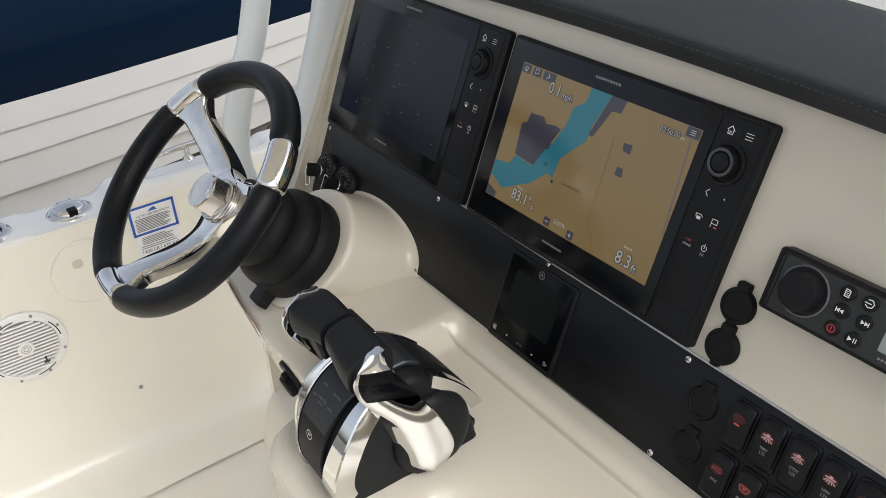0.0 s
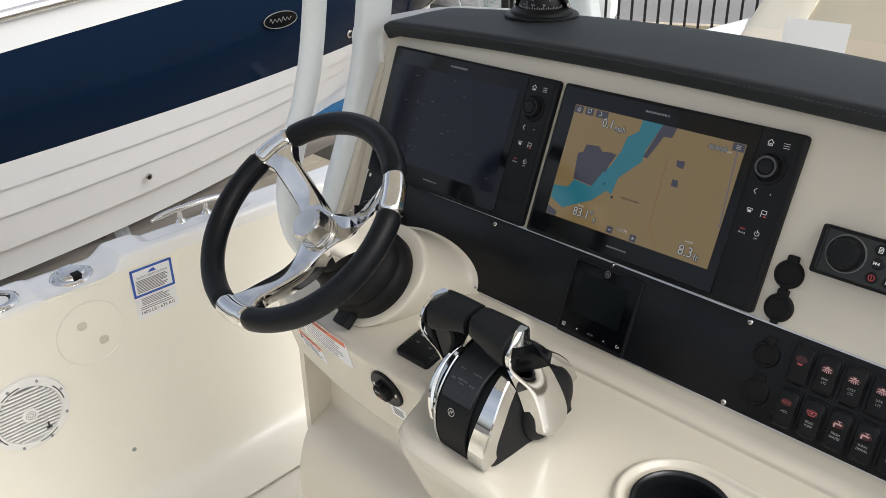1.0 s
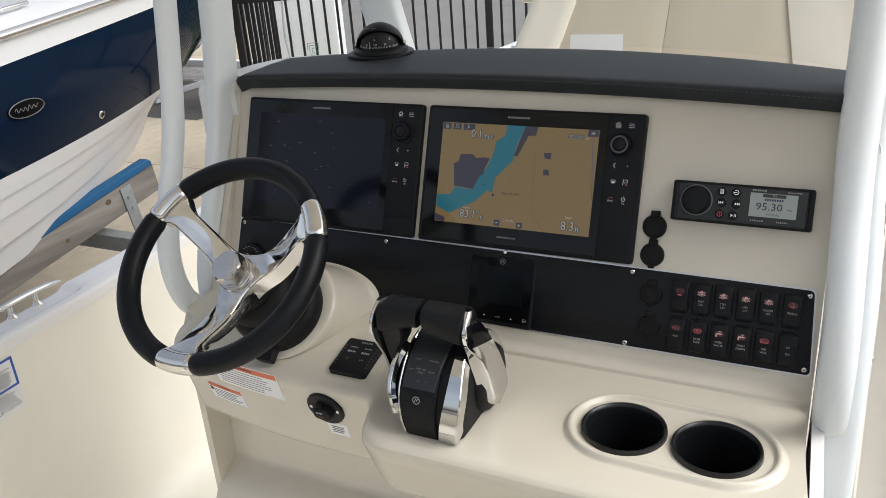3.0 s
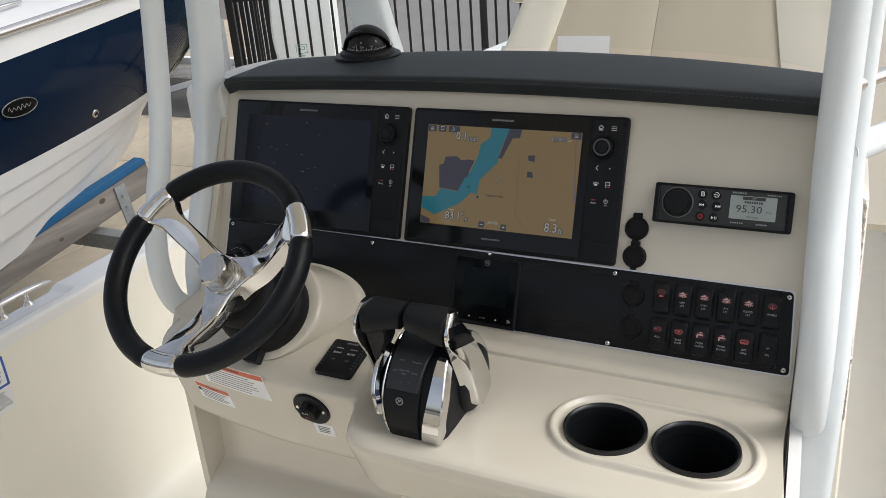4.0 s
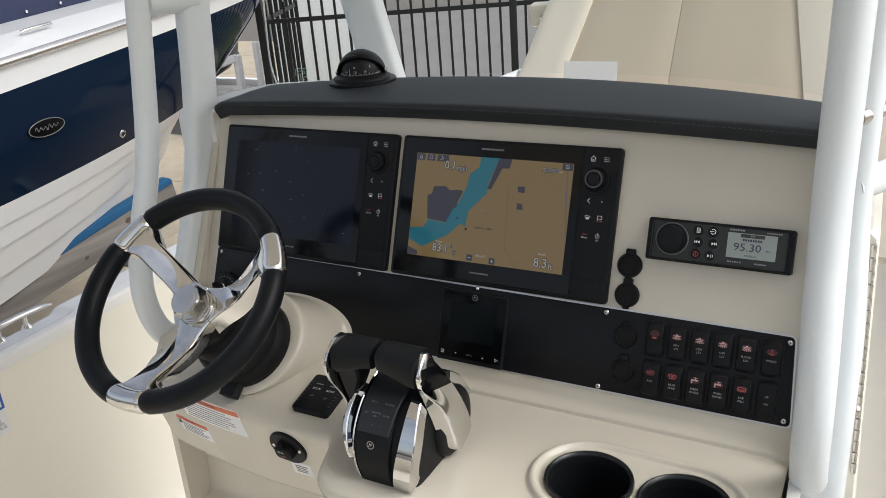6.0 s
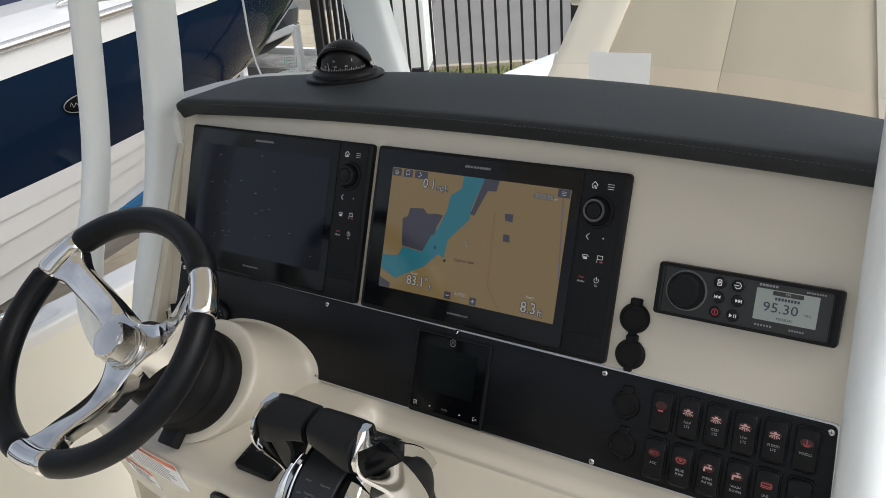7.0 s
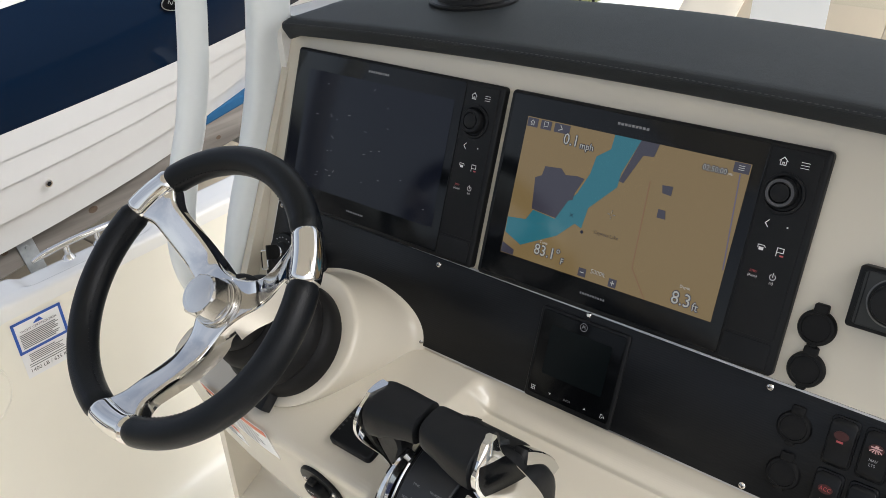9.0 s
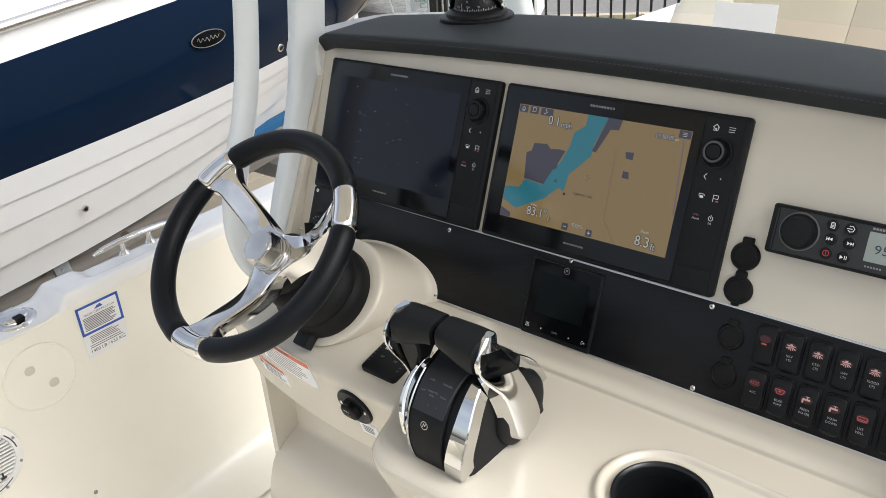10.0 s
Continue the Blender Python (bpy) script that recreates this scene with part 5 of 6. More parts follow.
paper = thing("paper_sheet", pose(0.120, 0.651, 1.174, 80, 0, 3), "plain white sheet of paper standing against the windscreen", "paper")
part("sheet", plate(rrect(0.114, 0.125, 0.001, 2), 0, 0.0008), THIN_PAPER, paper)

# ---- T-top frame ----
ttop = thing("t_top_frame", Matrix.Translation((0.0, -0.002, 0.004)), label="white powder-coated aluminium T-top frame bolted round the console", category="boat frame")
def oval_section(rx, ry):
    return [(rx * math.copysign(abs(math.cos(a)) ** 0.6, math.cos(a)), ry * math.copysign(abs(math.sin(a)) ** 0.6, math.sin(a))) for a in [2 * math.pi * i / 28 for i in range(28)]]


oval = oval_section(0.0385, 0.020)
for x, sx in ((-0.430, -1), (0.645, 1)):
    aft = spline([(x, 0.032, 2.05), (x, 0.016, 1.60), (x, -0.004, 1.45), (x, -0.038, 1.25), (x, -0.065, 1.15), (x, -0.090, 1.09), (x, -0.117, 1.01), (x, -0.122, 0.945), (x, -0.104, 0.885), (x, -0.065, 0.850), (x, -0.010, 0.840)], 8)
    if sx > 0:
        aft = [Vector((p.x + 0.002 - 0.009 * smooth(0.95, 1.25, p.z), p.y, p.z)) for p in aft]
    part("aft_tube", sweep(mesh(), aft, circle(0.0165, 24, 0, 0, 0.0220) if sx < 0 else circle(0.0218, 24), (1, 0, 0)), POWDER, ttop)
    leg = spline([(x, 0.135, 2.05), (x, 0.130, 1.60), (x, 0.114, 1.40), (x, 0.098, 1.28), (x, 0.073, 1.16), (x, 0.033, 1.05), (x, -0.010, 0.95), (x, -0.030, 0.86), (x, -0.040, 0.60), (x, -0.040, 0.02)], 8)
    if sx > 0:
        leg = [Vector((p.x + 0.013 - 0.012 * smooth(0.98, 1.20, p.z), p.y, p.z)) for p in leg]
    part("main_leg", sweep(mesh(), leg, oval_section(0.0315, 0.0315) if sx > 0 else oval_section(0.0180, 0.0345), (1, 0, 0)), POWDER, ttop)
    part("rung", sweep(mesh(), [(x, 0.006, 1.437), (x, 0.118, 1.432)], circle(0.021, 14), (1, 0, 0)), POWDER, ttop)
    if sx > 0:
        continue
    fwd = spline([(x + sx * 0.02, 0.52, 2.05), (x + 0.05 * -sx, 0.50, 1.60), (x + 0.105 * -sx, 0.50, 1.38), (x + 0.145 * -sx, 0.50, 1.22), (x + 0.19 * -sx, 0.50, 1.05)], 6)
    part("forward_leg", sweep(mesh(), fwd, [(a * 1.15, b * 1.25) for a, b in oval], (1, 0, 0)), POWDER, ttop)
for z, r, metal in ((1.280, 0.011, SATIN_STEEL), (1.192, 0.0195, POWDER)):
    part("side_rail", sweep(mesh(), [(0.650, 0.060, z), (0.70, 0.150, z), (0.80, 0.30, z), (0.95, 0.55, z)], circle(r, 16), (0, 0, 1)), metal, ttop)
weld = [(0.664 + 0.002 * math.sin(7 * a), 0.078 + 0.0215 * math.cos(a), 1.192 + 0.0215 * math.sin(a)) for a in [2 * math.pi * i / 36 for i in range(37)]]
part("weld_bead", sweep(mesh(), weld, circle(0.0035, 8), (1, 0, 0)), POWDER, ttop, "painted weld")
for z in (0.892, 0.62):
    part("leg_bolt", lathe(mesh(), [(0.0085, 0.0), (0.0085, 0.007), (0.006, 0.0105), (0.002, 0.0115)], 20, Matrix.Translation((0.684, 0.045, z)) @ Matrix.Rotation(math.pi / 2, 4, "Y")), STEEL, ttop, "polished acorn bolt")

part("hardtop", plate(rrect(1.72, 2.33, 0.25, 8, 0.1125, -0.30), 2.05, 2.11, 0.03), WHITE, ttop, "white hardtop panel")

# ---- own hull ----
GX = -1.020


def side_x(y):
    """Inner face of the port side, drawing in towards the bow."""
    return GX + (0.1125 - GX) * max(0.0, (y - 0.8) / 4.82) ** 2.2


def cap_z(y):
    return 0.690 + 0.045 * smooth(0.0, 2.8, y) + 0.02 * max(0, y - 0.6)


def rail_z(y):
    return cap_z(y) - 0.042 + 0.012 * smooth(-0.26, -0.18, y)


ys = sorted([-2.2 + 0.1 * i for i in range(79)] + [-0.495 + 0.01 * i for i in range(80) if i % 10 != 9])
HULL = Matrix.Translation((-1.009, -0.217, 0.605)) @ Matrix.Rotation(radians(1.06), 4, "Z") @ Matrix.Translation((1.02, 0.2, -0.6))
own = thing("boat_hull", HULL, label="cream and white fibreglass boat hull liner round the cockpit", category="boat")
for sx in (1, -1):
    def X(x):
        return x if sx > 0 else 0.225 - x
    bm = mesh()
    loops = []
    for y in ys:
        x, z = side_x(y), cap_z(y)
        prof = rounded([(x + 0.18, 0.003), (x, 0.003), (x, rail_z(y) + 0.006), (x - 0.006, rail_z(y) + 0.006)], [0.085, 0.002], 10)
        loops.append([(X(p.x), y, p.y) for p in prof])
    rings(bm, loops, False, False, False)
    part("liner", bm, LINER, own, "cream gelcoat inner side", angle=60)
    bm = mesh()
    loops = []
    for y in ys:
        x, z = side_x(y), cap_z(y)
        lift = -0.018 - 0.010 * smooth(-0.395, -0.365, y) + 0.032 * smooth(-0.235, -0.190, y)
        flat_in = 0.010 * smooth(-0.190, -0.235, y)
        dip = 0.014 * smooth(-0.13, -0.10, y) * (1 - smooth(0.155, 0.185, y))
        prof = rounded([(x + 0.001, rail_z(y)), (x - 0.003, z + lift - 0.004 - flat_in), (x - 0.030, z + lift - dip * 0.1 - flat_in * 0.7), (x - 0.045, z + lift - dip - flat_in * 0.5), (x - 0.108, z + lift - dip), (x - 0.140, z - 0.04), (x - 0.16, z - 0.25), (x - 0.22, -0.75)], [0.01, 0.008, 0.008, 0.02, 0.02, 0.05])
        loops.append([(X(p.x), y, p.y) for p in prof])
    rings(bm, loops, False, False, False)
    part("gunwale", bm, WHITE, own, "white gunwale cap", angle=60)
sole = mesh()
rings(sole, [[(side_x(y) + 0.02, y, 0.0), (0.225 - side_x(y) - 0.02, y, 0.0)] for y in ys], False, False, False)
# unseen wall added to close the cockpit aft and block low light
bm = mesh()
box(bm, (0.1125, -2.24, 0.36), (2.3, 0.08, 0.72), 0.02)
part("transom_liner", bm, LINER, own, "unseen cream gelcoat transom added aft")
bm = mesh()
rings(bm, [[(side_x(y) - 0.22, y, -0.75), (0.1125, y, -1.09), (0.445 - side_x(y), y, -0.75)] for y in ys[:-8]], False, False, False)
part("hull_bottom", bm, WHITE, own, angle=60)
whole("floor", sole, SOLE, "cream non-skid cockpit sole", "floor", kind="structure")

# fittings on the port side
spk = thing("speaker", HULL @ pose(GX + 0.001, -0.474, 0.406, 90, 0, 90) @ Matrix.Scale(1.04, 4), "round white marine speaker with a slotted grille in the hull side", "speaker")
bm = mesh()
lathe(bm, [(0.086, 0.0), (0.085, 0.006), (0.078, 0.010), (0.068, 0.010), (0.066, 0.006)], 56, Matrix(), True, False)
part("frame", bm, WHITE, spk)
part("cone", flat(circle(0.066, 48), 0.003), mat("grey speaker mesh", (0.25, 0.25, 0.26), 0.7), spk)
for i in range(15):
    y = -0.058 + 0.116 * i / 14
    w = math.sqrt(max(0, 0.066 ** 2 - y * y))
    if w > 0.01:
        part("slat", box(mesh(), (0, y, 0.0075), (2 * w, 0.0045, 0.004)), WHITE, spk)
bm = mesh()
lathe(bm, [(0.017, 0.006), (0.0165, 0.011), (0.012, 0.0125)], 32)
cap_disc = part("dust_cap", bm, WHITE, spk)
for r in (0.005, 0.0095):
    bm = mesh()
    for k in range(12):
        a0, a1 = radians(30 * k + 4), radians(30 * k + 24)
        stroke([(r * math.cos(a0), r * math.sin(a0)), (r * math.cos(a1), r * math.sin(a1))], 0.0014, 0.0128, bm)
    part("vent_ring", bm, BAR_INK, cap_disc)
for i in range(8):
    a = radians(22.5 + 45 * i)
    part("screw", lathe(mesh(), [(0.0034, 0.009), (0.003, 0.012), (0.001, 0.0125)], 14, pose(0.0785 * math.cos(a), 0.0785 * math.sin(a), 0)), GALV, spk)
for i in range(4):
    bm = mesh()
    for k in range(6):
        a0, a1 = radians(90 * i + 5 + 5.5 * k), radians(90 * i + 5 + 5.5 * (k + 1))
        stroke([(0.0735 * math.cos(a0), 0.0735 * math.sin(a0)), (0.0735 * math.cos(a1), 0.0735 * math.sin(a1))], 0.0026, 0.0103, bm)
    part("rim_slot", bm, BLACK_INK, spk)
part("brand_mark", bars([(0.030, -0.048, 0.012, 0.006), (0.030, -0.040, 0.004, 0.012)], 0.0100), BLACK_INK, spk)

hatch = thing("access_plate", HULL @ pose(GX + 0.0005, -0.300, 0.535, 90, 0, 90), "round cream access plate flush in the hull side", "access plate")
bm = mesh()
lathe(bm, [(0.080, 0.0), (0.0795, 0.0025), (0.077, 0.0035), (0.075, 0.0020), (0.070, 0.0022)], 56)
part("plate", bm, LINER, hatch)
# darker beige plates stand in for the shade in the two finger holes
for x, y in ((-0.018, 0.026), (0.023, -0.027)):
    part("finger_hole_shade", plate(rrect(0.022, 0.020, 0.008, 4, x, y), 0.001, 0.0034, 0.0008), GEL, hatch)
whole("drain_screw", lathe(mesh(), [(0.0055, 0.0), (0.005, 0.002), (0.002, 0.003)], 16), GALV, "small dark screw low in the hull side", "screw", m=HULL @ pose(GX, -0.267, 0.175, 90, 0, 90))

cap = thing("capacity_label", HULL @ pose(GX + 0.0006, -0.134, 0.582, 90, 0, 90), "blue-bordered white capacity label on the cream hull side", "label")
part("sheet", plate(rrect(0.104, 0.130, 0.001, 2), 0, 0.0005), PAPER, cap)
bm = mesh()
for a, b in (((-0.050, 0.063), (0.050, 0.063)), ((0.050, 0.063), (0.050, -0.004)), ((0.050, -0.004), (-0.050, -0.004)), ((-0.050, -0.004), (-0.050, 0.063))):
    stroke([a, b], 0.006, 0.0009, bm)
part("border", bm, BLUE_INK, cap)
part("emblem", flat([(-0.010, 0.048), (0.012, 0.048), (0.006, 0.057), (-0.003, 0.054)], 0.0009), BLUE_INK, cap)
part("print", bars(lines(0.084, 0.034, 0.004, 9, 0.0021) + lines(0.075, -0.014, -0.030, 5, 0.0019) + lines(0.085, -0.036, -0.041, 2, 0.002), 0.0009), BAR_INK, cap)
part("heading", text_bm("YACHT CERTIFICATION", 0.0072, 0, 0.0415, 0.0010), BLACK_INK, cap)
part("load_limit", text_bm("1400 LB / 635 KG", 0.0122, 0, -0.0505, 0.0010), BLACK_INK, cap)

def rod_holder(m, label, open_tube):
    r = thing("rod_holder", m, label, "rod holder", "rod holders")
    bm = mesh()
    lathe(bm, [(0.050, -0.004), (0.0505, 0.001), (0.0480, 0.0045), (0.0400, 0.0085), (0.0320, 0.0080), (0.0300, 0.0030), (0.0295, -0.010)], 52, Matrix(), False, False, 0.84)
    part("flange", bm, STEEL, r)
    bm = mesh()
    lathe(bm, [(0.0298, 0.0035), (0.0275, 0.0030), (0.0270, -0.020 if open_tube else 0.002)], 40, Matrix(), False, True, 0.84)
    part("tube_liner", bm, RUBBER, r)
    for sx in (-1, 1):
        part("screw", lathe(mesh(), [(0.0038, 0.004), (0.0034, 0.0075), (0.0015, 0.0082)], 14, pose(sx * 0.0435, 0, 0)), GALV, r)
    if not open_tube:
        bm = mesh()
        lathe(bm, [(0.0330, 0.007), (0.0325, 0.013), (0.0285, 0.0165), (0.0150, 0.0180)], 44, Matrix(), True, True, 0.80)
        lid = part("lid", bm, STEEL, r, "hinged stainless lid")
        part("latch", box(mesh(), (0.0, -0.021, 0.0145), (0.020, 0.018, 0.010), 0.002), RUBBER, lid)
        part("hinge_bar", box(mesh(), (0.0, 0.026, 0.0120), (0.034, 0.007, 0.007), 0.002), STEEL, lid)


rod_holder(HULL @ pose(-1.082, -0.292, 0.6555, 7, 0, 96), "oval stainless rod holder with a closed lid let into the gunwale", False)
rod_holder(HULL @ pose(-1.068, -0.463, 0.6655, 7, 0, 96), "oval stainless rod holder with an open black tube, on the gunwale", True)

cleat = thing("mooring_cleat", HULL @ pose(-1.085, 0.030, 0.695, 0, 0, 90), "polished stainless mooring cleat on the gunwale", "cleat")
bm = mesh()
path = spline([(-0.112, 0, 0.026), (-0.085, 0, 0.031), (-0.045, 0, 0.034), (0.0, 0, 0.035), (0.045, 0, 0.034), (0.085, 0, 0.031), (0.112, 0, 0.026)], 5)
sweep(bm, path, circle(0.0085, 14, 0, 0, 0.007), (0, 1, 0), True, [0.55 + 0.45 * smooth(0, 0.4, min(i, len(path) - 1 - i) / len(path) * 2) for i in range(len(path))])
part("horn", bm, STEEL, cleat)
for sx in (-1, 1):
    bm = mesh()
    lathe(bm, [(0.014, 0.0), (0.012, 0.004), (0.0065, 0.010), (0.006, 0.032)], 20, pose(sx * 0.036, 0, 0))
    part("foot", bm, STEEL, cleat)

# ---- leaning post behind the helm ----
post = thing("leaning_post", pose(0.1125, -1.95, 0), "tan vinyl helm seat with a brown panel behind the wheel", "seat")
part("base", box(mesh(), (0, 0, 0.36), (0.80, 0.42, 0.72), 0.03, Matrix(), 3), WHITE, post)
part("cushion", box(mesh(), (0, 0.02, 0.80), (0.96, 0.46, 0.14), 0.05, Matrix(), 4), SEAT, post)
part("backrest", box(mesh(), (0, -0.20, 1.10), (0.96, 0.12, 0.34), 0.045, Matrix(), 4), SEAT, post)
part("back_panel", box(mesh(), (0, -0.128, 1.10), (0.40, 0.02, 0.22), 0.009, Matrix(), 3), mat("brown vinyl", (0.16, 0.12, 0.085), 0.5, grain=0.1, grain_scale=20), post)

# ---- forward lounge ----
lounge = thing("bow_lounge", pose(0.1175, 1.391, 1.033, -35, 0, 0), "tan and ivory vinyl bow lounge backrest with a stitched centre seam", "seat")


def cushion(x0, x1, x0t, x1t, y0, y1, depth=0.05, z=0.0, nx=9, ny=9):
    """An upright padded panel: lower and upper half-widths, bottom and top, face towards the helm."""
    bm = mesh()
    loops = []
    for j in range(ny):
        t = j / (ny - 1)
        a, b, zz = x0 + (x0t - x0) * t, x1 + (x1t - x1) * t, y0 + (y1 - y0) * t
        row = []
        for i in range(nx):
            s = i / (nx - 1)
            e = min(s, 1 - s, t, 1 - t) * 2
            row.append((a + (b - a) * s, -z - depth * (0.90 + 0.10 * smooth(0, 0.06, e)), zz))
        row += [(b, 0.02 - z, zz), (a, 0.02 - z, zz)]
        loops.append(row)
    rings(bm, loops)
    return bm


part("seat_panel", cushion(-0.40, -0.0006, -0.20, -0.0006, -0.45, 0.62), SEAT, lounge, "tan vinyl panel", angle=60)
part("seat_panel", cushion(0.0006, 0.437, 0.0006, 0.237, -0.45, 0.62), SEAT, lounge, "tan vinyl panel", angle=60)
for x in (-0.010, 0.010):
    part("seam_stitching", cushion(x - 0.0012, x + 0.0012, x - 0.0012, x + 0.0012, -0.45, 0.62, 0.0440), BOLSTER, lounge)
part("bolster", cushion(-0.55, -0.40, -0.335, -0.20, -0.45, 0.62, 0.058), BOLSTER, lounge, "ivory side bolster", angle=60)
part("bolster", cushion(0.437, 0.80, 0.237, 0.66, -0.45, 0.62, 0.058), BOLSTER, lounge, "ivory side bolster", angle=60)
part("base", box(mesh(), (0, 0.12, -0.2), (1.0, 0.2, 0.5)), WHITE, lounge)
head = thing("seat_headrest", pose(-0.335, 1.60, 1.215, 0, 0, 15), "ivory vinyl armrest pad with a steel stud", "armrest")
part("pad", box(mesh(), (0, 0, 0), (0.12, 0.10, 0.07), 0.02, Matrix(), 4), BOLSTER, head)
part("stud", lathe(mesh(), [(0.006, 0.0), (0.006, 0.01), (0.003, 0.012)], 14, Matrix.Translation((-0.02, -0.05, -0.005)) @ Matrix.Rotation(math.pi / 2, 4, "X")), STEEL, head)

# ---- neighbouring boat ----
NB = thing("neighbour_boat", Matrix.Translation((-3.208, 1.444, 0.449)) @ Matrix.Rotation(radians(1.08), 4, "Z") @ Matrix.Translation((3.2, -1.5, -0.4)), label="navy and white sport boat standing on a trailer alongside", category="boat")
CLX = -4.25


NB_LEVELS = (  # inset from the beam, where the stem is met, height at the helm, slope, curve
    (1.18, 3.30, -0.60, 0.03, 0.030), (0.31, 3.45, -0.40, 0.060, 0.030), (0.22, 3.60, -0.225, 0.060, 0.030), (0.14, 3.75, -0.035, 0.058, 0.022),
    (0.05, 4.00, 0.234, 0.052, 0.006), (-0.02, 4.80, 0.690, 0.120, -0.008), (-0.02, 4.88, 0.803, 0.115, -0.009), (-0.035, 4.90, 0.858, 0.115, -0.009),
    (0.03, 4.90, 0.885, 0.112, -0.009), (0.20, 4.80, 0.925, 0.110, -0.009), (0.75, 4.40, 0.945, 0.105, -0.009),
    (0.50, 4.30, 0.935, 0.108, -0.009), (0.62, 4.20, 1.16, 0.108, -0.009), (1.10, 4.00, 1.42, 0.10, -0.009))
NB_STATIONS = [0.022 * i for i in range(41)] + [0.90 + 0.01 * i for i in range(11)]


def nb_level(k, s):
    inb, yend, z, slope, curve = NB_LEVELS[k]
    y = -3.0 + s * (yend + 3.0)
    t = max(0.0, (y - 0.6) / (yend - 0.6))
    h = max(0.0, 1.20 - inb) * math.sqrt(max(0.0, 1 - t ** 2.5))
    p = max(0.0, y)
    return (CLX + max(0.012, h), y, z + slope * p + curve * p * p + min(0, y) * 0.04)


def nb_between(k, s):
    """A level between two of the listed ones."""
    lo = min(int(k), len(NB_LEVELS) - 2)
    return Vector(nb_level(lo, s)).lerp(Vector(nb_level(lo + 1, s)), k - lo)


def nb_strip(a, b, n=6, bulge=0.0, round_=False, far=False):
    bm = mesh()
    loops = []
    for st in NB_STATIONS:
        p, q = nb_between(a, st), nb_between(b, st)
        loops.append([p.lerp(q, i / n) + Vector((bulge * (math.sin(math.pi * i / n) if round_ else 1 - i / n), 0, 0)) for i in range(n + 1)])
    if far:
        loops = [[Vector((2 * CLX - p.x, p.y, p.z)) for p in loop] for loop in loops]
    rings(bm, loops, False, False, False)
    return bm


for far in (False, True):
    part("bottom", nb_strip(0, 1, far=far), DECKWHITE, NB, angle=60)
    part("bottom_strake", nb_strip(1, 2, 4, 0.020, far=far), DECKWHITE, NB, angle=60)
    part("bottom_strake", nb_strip(2, 3, 4, 0.018, far=far), DECKWHITE, NB, angle=60)
    part("bottom_strake", nb_strip(3, 3.52, 4, 0.010, far=far), DECKWHITE, NB, angle=60)
    part("bottom_strake", nb_strip(3.52, 4, 4, 0.008, far=far), DECKWHITE, NB, angle=60)
    part("topside", nb_strip(4, 5, 8, 0.03, True, far=far), NAVY, NB, "glossy navy topside", angle=60)
    part("white_band", nb_strip(5, 6, far=far), DECKWHITE, NB, angle=60)
    part("rub_rail", nb_strip(6, 7, 8, 0.028, True, far=far), SATIN_STEEL, NB, "stainless rub rail", angle=60)
    part("deck_side", nb_strip(7, 8, far=far), DECKWHITE, NB, angle=60)
    part("deck_side", nb_strip(8, 9, 6, 0.01, True, far=far), DECKWHITE, NB, angle=60)
    part("deck", nb_strip(9, 10, far=far), DECKWHITE, NB, angle=60)
    part("cockpit_cover", nb_strip(11, 12, 6, 0.03, True, far=far), CANVAS, NB, "navy canvas cockpit cover", angle=60)
    part("cover_top", nb_strip(12, 13, 6, far=far), CANVAS, NB, "navy canvas cockpit cover", angle=60)
bm = mesh()
ends = [Vector(nb_level(k, 0.0)) for k in range(11)]
bm.faces.new([bm.verts.new(p) for p in ends + [Vector((2 * CLX - p.x, p.y, p.z)) for p in reversed(ends)]])
part("transom", bm, DECKWHITE, NB)
for y in (1.9, 2.15, 2.4, 2.65):
    p = Vector(nb_level(11, (y + 3.0) / 7.3))
    part("cover_snap", lathe(mesh(), [(0.009, 0.0), (0.008, 0.004), (0.003, 0.006)], 14, Matrix.Translation(p + Vector((0.012, 0, 0.03))) @ Matrix.Rotation(math.pi / 2, 4, "Y")), STEEL, NB)


def hull_point(y, z):
    """The place on the near side at that station and height."""
    for k in range(1, 8):
        def at(j):
            yend = NB_LEVELS[j][1]
            return Vector(nb_level(j, (y + 3.0) / (yend + 3.0)))
        p0, p1 = at(k), at(k + 1)
        if p0.z <= z <= p1.z or k == 7:
            t = (z - p0.z) / (p1.z - p0.z)
            return p0.lerp(p1, t) + Vector((0.03 * math.sin(math.pi * min(1, max(0, t))) + 0.003, 0, 0))


def hull_frame(y, z):
    p = hull_point(y, z)
    x = (hull_point(y + 0.1, z) - p).normalized()
    up = (hull_point(y, z + 0.05) - p).normalized()
    n = x.cross(up).normalized()
    return Matrix.Translation(p) @ Matrix((x, n.cross(x), n)).transposed().to_4x4()


